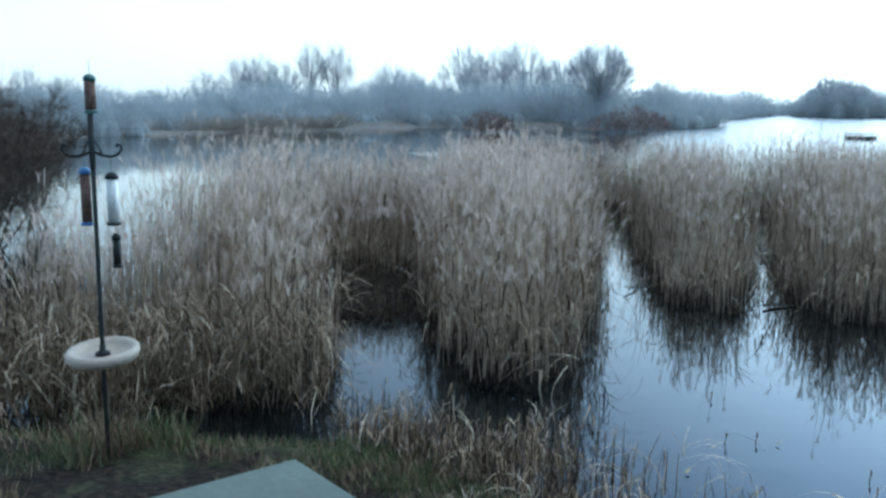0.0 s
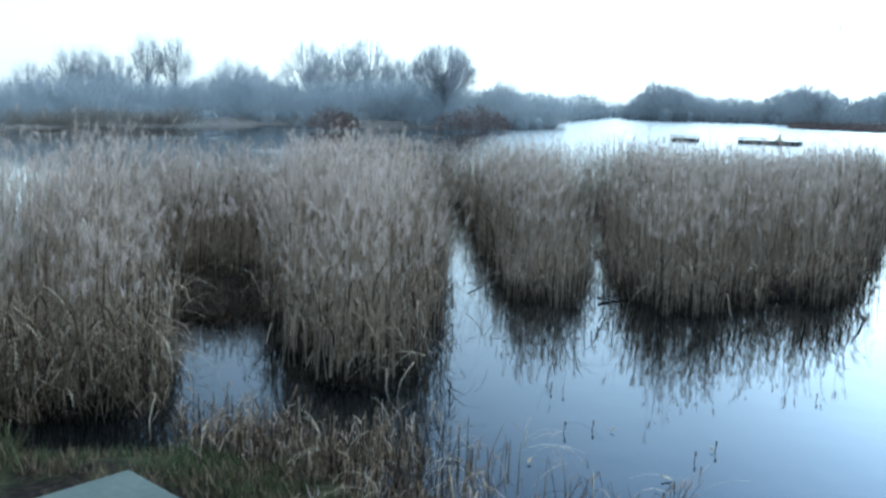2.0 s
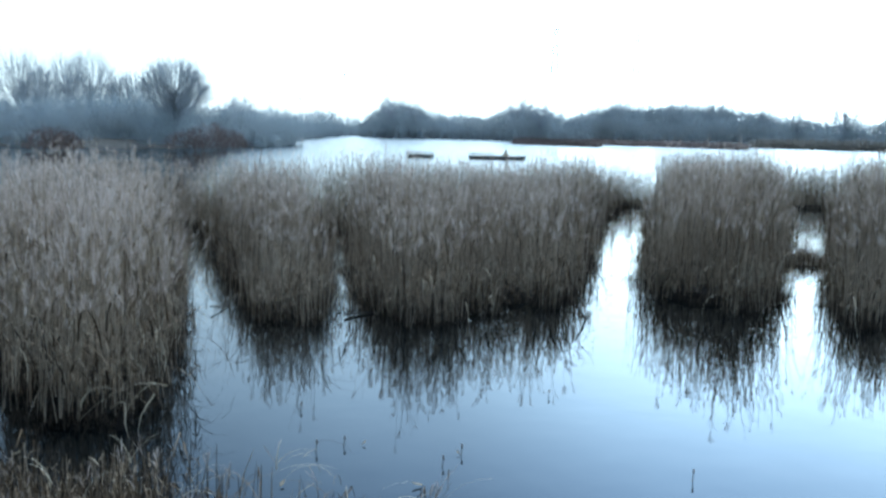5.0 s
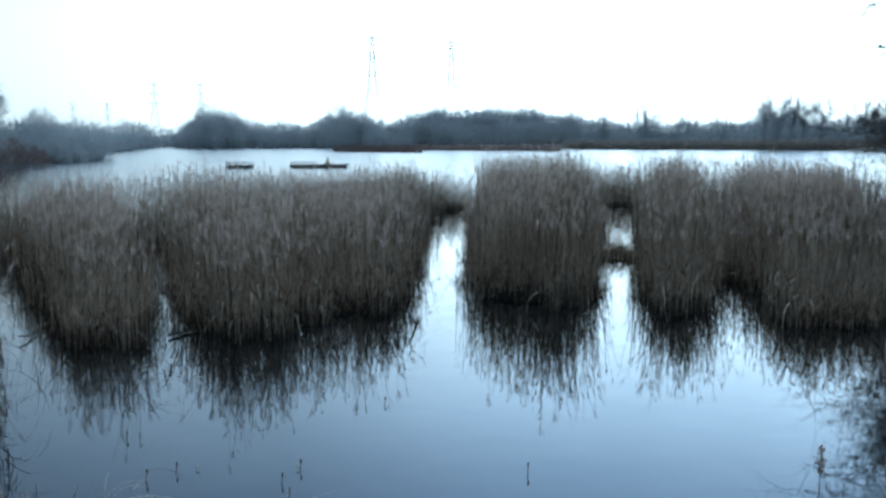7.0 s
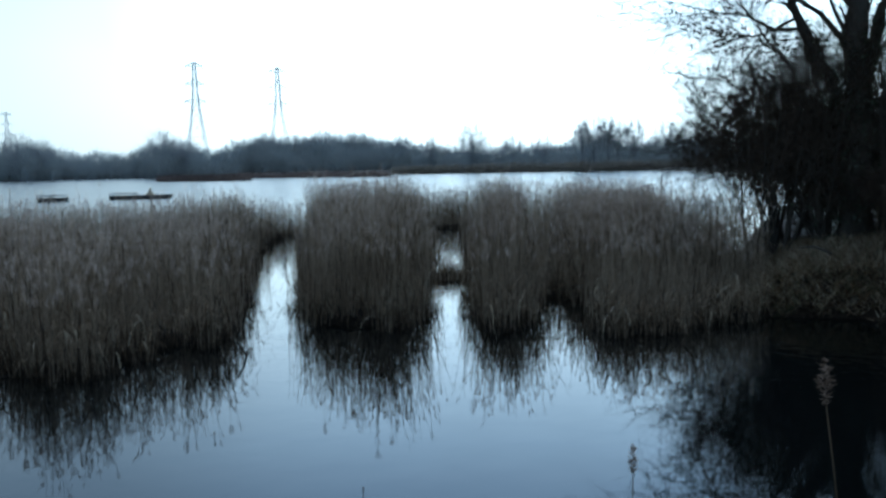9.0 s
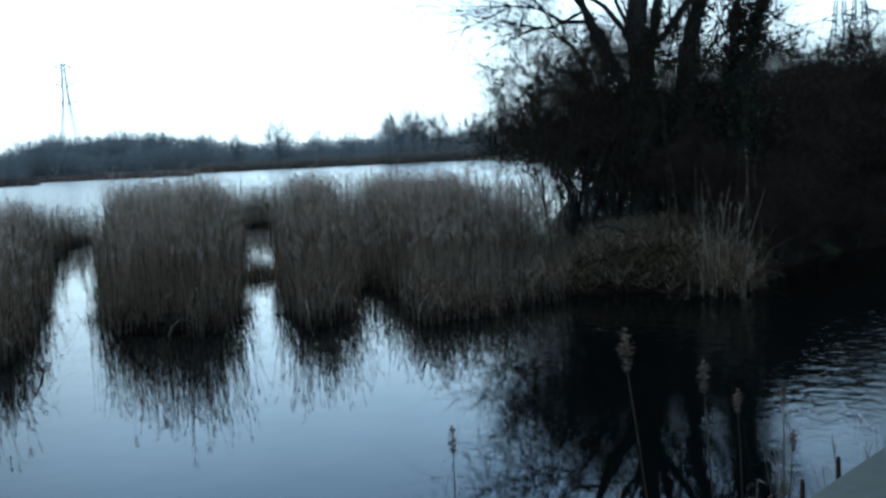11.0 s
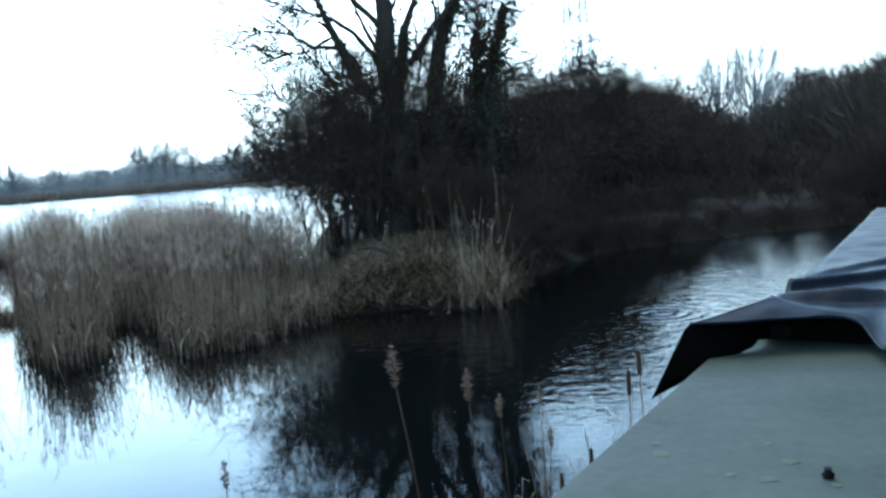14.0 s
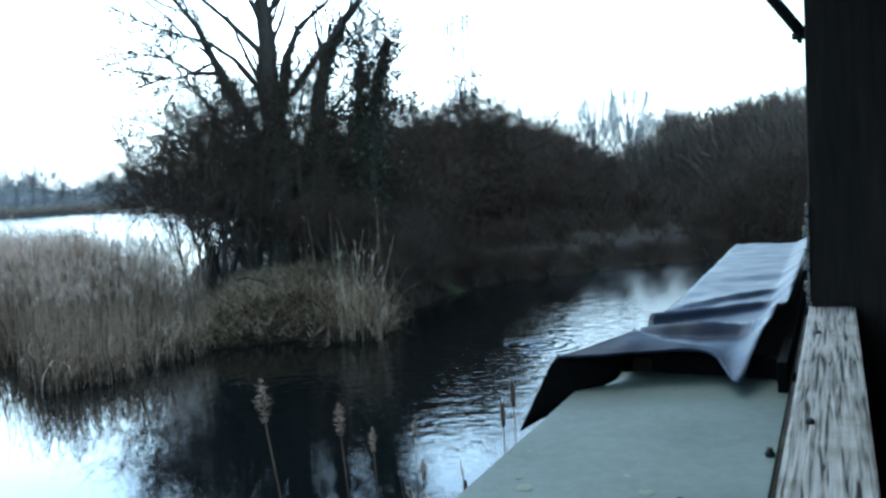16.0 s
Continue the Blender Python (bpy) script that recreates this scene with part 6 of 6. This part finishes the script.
# ---- bird feeder ----


def make_feeder():
    t = thing("bird_feeder_pole", pose(-1.55, 5.55, 0.33), "black metal feeder pole with hooks and hanging feeders on the bank", "bird feeder")
    b = bmesh.new()
    tube(b, [(0, 0, -0.2), (0, 0, 0.9), (0, 0, 2.18)], 0.0135, 10)
    lathe(b, [(0.014, 1.86), (0.019, 1.9), (0.019, 2.2)], 10)
    part("pole", b, METAL_BLACK, t)
    b = bmesh.new()
    lathe(b, [(0.035, 0.7), (0.17, 0.69), (0.205, 0.7), (0.222, 0.728), (0.22, 0.755), (0.205, 0.77), (0.185, 0.768), (0.165, 0.745), (0.15, 0.728), (0.08, 0.722), (0.03, 0.726)], 32)
    bmesh.ops.rotate(b, cent=(0, 0, 0.73), matrix=Matrix.Rotation(radians(5), 3, "X") @ Matrix.Rotation(radians(-3), 3, "Y"), verts=b.verts)
    part("tray", b, TRAY, t, "cream round plastic seed tray")
    b = bmesh.new()
    lathe(b, [(0.045, 0.725), (0.045, 0.74), (0.02, 0.755), (0.018, 0.79)], 16)
    part("collar", b, METAL_BLACK, t)
    for s in (-1, 1):
        b = bmesh.new()
        pts = [(0, 0, 1.98)] + [(s * x, 0, z) for x, z in ((0.05, 1.955), (0.10, 1.945), (0.145, 1.955), (0.17, 1.985), (0.168, 2.01), (0.15, 2.018), (0.14, 2.005))]
        tube(b, pts, 0.0085, 8)
        tube(b, [(0, 0, 2.06), (s * 0.03, 0, 2.02), (s * 0.06, 0, 1.95)], 0.005, 6)
        part("hook", b, METAL_BLACK, t)

    def hanging(x, z0, z1, r, body, cap, label):
        f = None
        b = bmesh.new()
        lathe(b, [(r, z0 + 0.02), (r, z1 - 0.02)], 16, at=(x, 0.02))
        f = part("feeder_tube", b, body, t, label)
        b = bmesh.new()
        lathe(b, [(r * 1.15, z1 - 0.02), (r * 1.15, z1), (r * 0.6, z1 + 0.02)], 16, at=(x, 0.02))
        tube(b, [(x, 0.02, z1), (x, 0.02, z1 + 0.1)], 0.002, 4)
        part("lid", b, cap, f)
        b = bmesh.new()
        lathe(b, [(r * 1.2, z0), (r * 1.2, z0 + 0.02)], 16, at=(x, 0.02))
        part("base", b, cap, f)

    hanging(-0.055, 1.53, 1.86, 0.03, PEANUT, BLUE_PLASTIC, "peanut feeder with blue lid and base")
    hanging(0.1, 1.53, 1.83, 0.034, SEED, METAL_BLACK, "clear seed tube with a dark lid")
    hanging(0.11, 1.27, 1.46, 0.024, METAL_BLACK, METAL_BLACK, "small dark feeder")
    hanging(0.0, 2.2, 2.41, 0.032, PEANUT, METAL_GREEN, "peanut feeder on the pole's top with green ends")


make_feeder()

# ---- hide ----


def make_hide():
    hide = thing("bird_hide", HIDE, "dark timber bird hide with a long viewing window", "bird hide")
    X0, X1 = -2.6, 9.0

    def slab(name, x0, x1, y0, y1, z0, z1, mat=DARK_TIMBER, bevel=0.004, label=""):
        b = bmesh.new()
        box(b, x0, x1, y0, y1, z0, z1, bevel)
        return part(name, b, mat, hide, label)

    slab("floor_deck", X0, X1, -2.6, 0.06, 0.92, 1.0)
    slab("back_wall", X0, X1, -2.7, -2.6, 0.92, 3.5)
    slab("end_wall", X0 - 0.08, X0, -2.7, 0.06, 0.92, 3.5)
    slab("end_wall", X1, X1 + 0.08, -2.7, 0.06, 0.92, 3.5)
    slab("roof", X0 - 0.2, X1 + 0.2, -2.9, 0.09, 3.5, 3.58)
    slab("header_beam", X0, X1, -0.05, 0.07, 3.22, 3.5)
    # boarding below the window
    for k in range(6):
        z = 1.0 + k * 0.18
        slab("cladding_board", X0, X1, -0.02, 0.045 + 0.004 * (k % 2), z + 0.003, z + 0.175)
    slab("window_post", 2.92, 3.06, -0.34, 0.078, 1.0, 3.5, label="black timber post at the window's end")
    slab("wall_panel", 3.06, X1, -0.06, 0.03, 2.0, 3.22)
    slab("window_post", -1.6, -1.46, -0.12, 0.07, 1.0, 3.5)
    slab("wall_panel", X0, -1.6, -0.06, 0.03, 2.0, 3.22)
    for x in (-2.5, 0.3, 3.0, 5.8, 8.8):
        slab("stilt", x - 0.07, x + 0.07, -0.3, -0.16, -0.1, 0.92)
    # a split, bleached edge on the outer corner of the post
    b = bmesh.new()
    for k in range(9):
        z = 2.16 + k * 0.034
        w = 0.012 + 0.006 * math.sin(k * 2.3)
        box(b, 2.912 - 0.004 * (k % 3), 2.93, 0.08, 0.08 + w, z, z + 0.0335, 0.002)
    part("post_edging", b, OLD_WOOD, hide, "split bleached timber edging")
    # bracket and bolt that hold the raised shutter
    b = bmesh.new()
    tube(b, [(2.96, 0.085, 2.98), (2.9, 0.4, 3.42)], 0.018, 8)
    part("shutter_stay", b, METAL_BLACK, hide)
    b = bmesh.new()
    tube(b, [(2.97, 0.07, 2.975), (2.97, 0.115, 2.975)], 0.012, 8)
    tube(b, [(2.97, 0.085, 2.975), (2.97, 0.1, 2.975)], 0.024, 6)
    part("bolt", b, METAL_BLACK, hide)
    # the sill, three bleached lengths end to end
    sill = [(-1.46, 0.9, 0.0), (0.903, 2.915, 0.0)]
    for x0, x1, dz in sill:
        b = bmesh.new()
        box(b, x0, x1, -0.045, 0.085, 2.095 + dz, 2.15 + dz, 0.007)
        part("window_sill", b, OLD_WOOD, hide, "weathered grey wooden sill with open grain")
    for x in (2.45, 1.6):
        b = bmesh.new()
        lathe(b, [(0.008, 0), (0.008, 0.006), (0.004, 0.009)], 10, z=2.15, at=(x, 0.05))
        part("screw_head", b, METAL_BLACK, hide)
    # split edge strip below the sill
    b = bmesh.new()
    rng = random.Random(3)
    for k in range(26):
        x = -1.0 + k * 0.15
        box(b, x, x + 0.148, 0.05, 0.075 + rng.uniform(0, 0.014), 1.9 + rng.uniform(0, 0.03), 2.09 - rng.uniform(0, 0.012), 0.004)
    part("edge_strip", b, OLD_WOOD, hide, "rotting split timber strip")


make_hide()


def spots(parent, rng, z, x0, x1, y0, y1, n):
    """Flat crusts of lichen."""
    for k in range(n):
        b = bmesh.new()
        cx, cy, r = rng.uniform(x0, x1), rng.uniform(y0, y1), rng.uniform(0.008, 0.024)
        ring = [b.verts.new((cx + r * rng.uniform(0.7, 1.2) * math.cos(a), cy + r * rng.uniform(0.7, 1.2) * math.sin(a), z)) for a in [q * 2 * math.pi / 14 for q in range(14)]]
        top = [b.verts.new((cx + (v.co.x - cx) * 0.8, cy + (v.co.y - cy) * 0.8, z + 0.0008)) for v in ring]
        for q in range(14):
            b.faces.new((ring[q], ring[(q + 1) % 14], top[(q + 1) % 14], top[q]))
        b.faces.new(top)
        part("lichen_patch", b, LICHEN, parent)


def make_boards():
    rng = random.Random(9)
    ledge = thing("outer_ledge", HIDE, "pale green painted board ledge below the hide window", "ledge")
    for x0, x1 in ((0.4, 3.6), (3.606, 7.7)):
        b = bmesh.new()
        box(b, x0, x1, 0.155, 0.84, 1.828, 1.85, 0.004)
        part("board", b, BOARD, ledge)
    b = bmesh.new()
    box(b, 0.4, 7.7, 0.8, 0.838, 1.74, 1.826, 0.004)
    part("edge_rail", b, DARK_TIMBER, ledge)
    for x in (0.6, 2.8, 5.2, 7.5):
        b = bmesh.new()
        tube(b, [(x, 0.06, 1.3), (x, 0.8, 1.75)], 0.03, 6)
        part("bracket", b, DARK_TIMBER, ledge)
    spots(ledge, rng, 1.851, 1.7, 2.6, 0.3, 0.8, 9)
    for kx, ky in ((2.35, 0.17), (1.94, 0.33)):
        b = bmesh.new()
        lathe(b, [(0.011, 0), (0.014, 0.008), (0.007, 0.016), (0.009, 0.022)], 10, z=1.85, at=(kx, ky))
        part("knob", b, METAL_BLACK, ledge)
    # the separate panel on legs by the bank
    p = thing("green_panel", pose(-0.16, 2.23, 0, 0, 0, -57.3), "pale green flat board on short posts by the bank", "board")
    b = bmesh.new()
    box(b, 0, 1.5, -1.3, 0, 1.678, 1.70, 0.004)
    part("board", b, BOARD, p)
    for x in (0.08, 1.42):
        for y in (-0.08, -1.22):
            b = bmesh.new()
            box(b, x - 0.03, x + 0.03, y - 0.03, y + 0.03, 0.2, 1.676, 0.004)
            part("leg", b, DARK_TIMBER, p)


make_boards()


def crease(x, at, rise, high, fall):
    """A fold that climbs to a crest and drops away behind it."""
    return high * max(0.0, 1 - (at - x) / rise) if x < at else high * math.exp(-(x - at) / fall)


def make_tarp():
    """A creased plastic sheet thrown over the ledge's far part, its near edge lifted and sagging."""
    t = thing("tarpaulin", HIDE, "creased dark blue plastic sheet draped over the ledge", "tarpaulin")
    nx, ny = 190, 34
    V = []
    for i in range(nx):
        u = i / (nx - 1)
        for j in range(ny):
            v = j / (ny - 1)                     # 0 at the wall, 1 at the water
            near = 2.94 + 0.21 * min(1.0, max(0.0, 0.86 - v) / 0.62) + 0.006 * math.sin(v * 17) - 0.2 * math.exp(-(v / 0.09) ** 2)
            x = near + (7.2 - near) * u ** 1.5
            d = x - near
            inner = 0.297 - 0.112 * min(1.0, d / 0.7)
            outer = 0.70 + 0.215 * max(0.0, 1 - d / 0.26) ** 1.2 + 0.04 * max(0.0, d - 2.0) / 2.7
            y = inner + (outer - inner) * min(v / 0.86, 1.0)
            w = min(v / 0.86, 1.0)
            across = math.sin(math.pi * (0.12 + 0.76 * w))
            z = 1.96 - 0.07 * math.exp(-((v - 0.01) / 0.11) ** 2) * math.exp(-(d / 0.2) ** 2)
            top = max(near + 0.05, 3.16 + (y - 0.47) * 0.33)
            z += crease(x, top, top - near + 0.01, 0.085 * min(1.0, max(0.06, (y - 0.42) / 0.42)), 0.10)
            z += crease(x, 3.42 - 0.25 * (y - 0.5), 0.06, 0.052 * across, 0.10)
            z += crease(x, 3.58 + (0.70 - y) * 1.3, 0.07, 0.055 * (0.35 + 0.65 * w), 0.13) + crease(x, 3.9 + (0.68 - y) * 1.6, 0.07, 0.026 * across, 0.2)
            z += crease(x, 4.9 + (0.7 - y) * 0.6, 0.12, 0.012 * across, 0.3)
            z += 0.007 * noise.noise(Vector((x * 3.1, y * 6, 2.2))) + 0.004 * noise.noise(Vector((x * 9, y * 14, 5.1)))
            z += 0.02 * min(1.0, d / 2.5)
            z += 0.10 * max(0, 0.16 - v) / 0.16 * min(1, d / 0.5) * (1 - 0.5 * u)
            if v > 0.86:                         # the flap that hangs outside
                k = (v - 0.86) / 0.14
                z -= (0.10 + 0.11 * math.exp(-d / 0.3)) * k
                x -= 0.2 * k * math.exp(-d / 0.5)
                y += 0.012 * math.sin(x * 5) * k + 0.055 * k * math.exp(-d / 0.3)
            V.append((x, y, z))
    F = [(i * ny + j, (i + 1) * ny + j, (i + 1) * ny + j + 1, i * ny + j + 1) for i in range(nx - 1) for j in range(ny - 1)]
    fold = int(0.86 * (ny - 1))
    # the flap belongs to the sheet; its shade is painted as black
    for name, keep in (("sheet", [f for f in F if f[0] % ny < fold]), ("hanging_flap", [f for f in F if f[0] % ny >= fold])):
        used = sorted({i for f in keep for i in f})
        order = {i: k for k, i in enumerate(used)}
        ob = mesh_part(name, mesh_from(name, [V[i] for i in used], [tuple(order[i] for i in f) for f in keep], [TARP if name == "sheet" else SHADE_BLACK], smooth=True), t)
        sol = ob.modifiers.new("thickness", "SOLIDIFY")
        sol.thickness = 0.003
    b = bmesh.new()
    tube(b, [V[j] for j in range(0, fold + 1)], 0.006, 6)
    part("hem", b, TARP, t, "rolled hem of the plastic sheet")
    # frame added under the sheet; its black boards fill in for deep shade
    frame_box = thing("ledge_cover_frame", HIDE, "low frame added under the plastic sheet, black for the shade there", "frame")
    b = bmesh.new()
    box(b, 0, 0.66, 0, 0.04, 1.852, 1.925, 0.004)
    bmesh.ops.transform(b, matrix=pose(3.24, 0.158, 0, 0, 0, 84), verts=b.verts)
    part("shade_board", b, SHADE_BLACK, frame_box)
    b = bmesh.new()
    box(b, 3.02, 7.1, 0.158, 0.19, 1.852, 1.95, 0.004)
    part("shade_batten", b, SHADE_BLACK, frame_box)
    for x0 in (3.25, 4.6, 5.9, 7.2):
        b = bmesh.new()
        box(b, x0, x0 + 0.06, 0.3, 0.76, 1.852, 1.905, 0.004)
        part("batten", b, DARK_TIMBER, frame_box)


make_tarp()

# ---- driftwood ----


def stick(x, y, turn, pts, r, label="dead forked stick lying in the water"):
    t = thing("stick", pose(x, y, 0.0, 0, 0, turn), label, "stick", "driftwood")
    for line in pts:
        b = bmesh.new()
        tube(b, line, [r] * (len(line) - 1) + [r * 0.4], 6)
        part("branch", b, BARK, t)


stick(8.3, 9.3, 40, [[(0, 0, -0.03), (-0.12, 0.02, 0.1), (-0.22, 0.1, 0.26)], [(0, 0, 0.0), (0.16, 0.02, 0.03), (0.26, 0.0, 0.02)]], 0.014)
stick(5.6, 11.0, 10, [[(-0.25, 0, 0.04), (0, 0.03, 0.03), (0.35, -0.03, 0.0)]], 0.018, "dead log at the foot of the reeds")
stick(16.2, 11.7, -35, [[(-0.5, 0, 0.06), (0.1, 0.05, 0.1), (0.7, 0, 0.02)]], 0.05, "dead log across a narrow channel")
stick(4.0, 12.2, 30, [[(-0.2, 0, 0.08), (0, 0, 0.04), (0.25, 0.06, 0.01)]], 0.010)
stick(16.2, 3.6, 60, [[(-0.3, 0, 0.95), (0.1, 0, 1.05), (0.4, 0.05, 1.0)]], 0.02, "pale dead branch lying on the mound")


def floating_leaf(x, y, turn, ln):
    """A small pale curled leaf lying on the water."""
    b = bmesh.new()
    rows = [(-0.5, 0.02, 0.004), (-0.2, 0.16, 0.012), (0.15, 0.18, 0.016), (0.5, 0.02, 0.03)]
    rails = [[b.verts.new((u * ln, s * w * ln, z + (0.006 if s else 0))) for u, w, z in rows] for s in (-1, 0, 1)]
    for lo, hi in zip(rails, rails[1:]):
        for k in range(3):
            b.faces.new((lo[k], lo[k + 1], hi[k + 1], hi[k])).smooth = True
    me = bpy.data.meshes.new("floating_leaf")
    b.to_mesh(me)
    b.free()
    me.materials.append(STRAW)
    ob = new("floating_leaf", me)
    ob.matrix_world = pose(x, y, 0.004, 0, 0, turn)
    sol = ob.modifiers.new("thickness", "SOLIDIFY")
    sol.thickness = 0.002
    tagged(ob, "small pale curled dead leaf floating on the water", "leaf", "floating leaves")


for spec in ((0.79, 7.44, 0, 0.060), (0.36, 7.14, 111, 0.048), (2.37, 5.87, 42, 0.072), (3.23, 5.38, 153, 0.078), (3.85, 5.78, 84, 0.042), (3.28, 6.34, 15, 0.042)):
    floating_leaf(*spec)
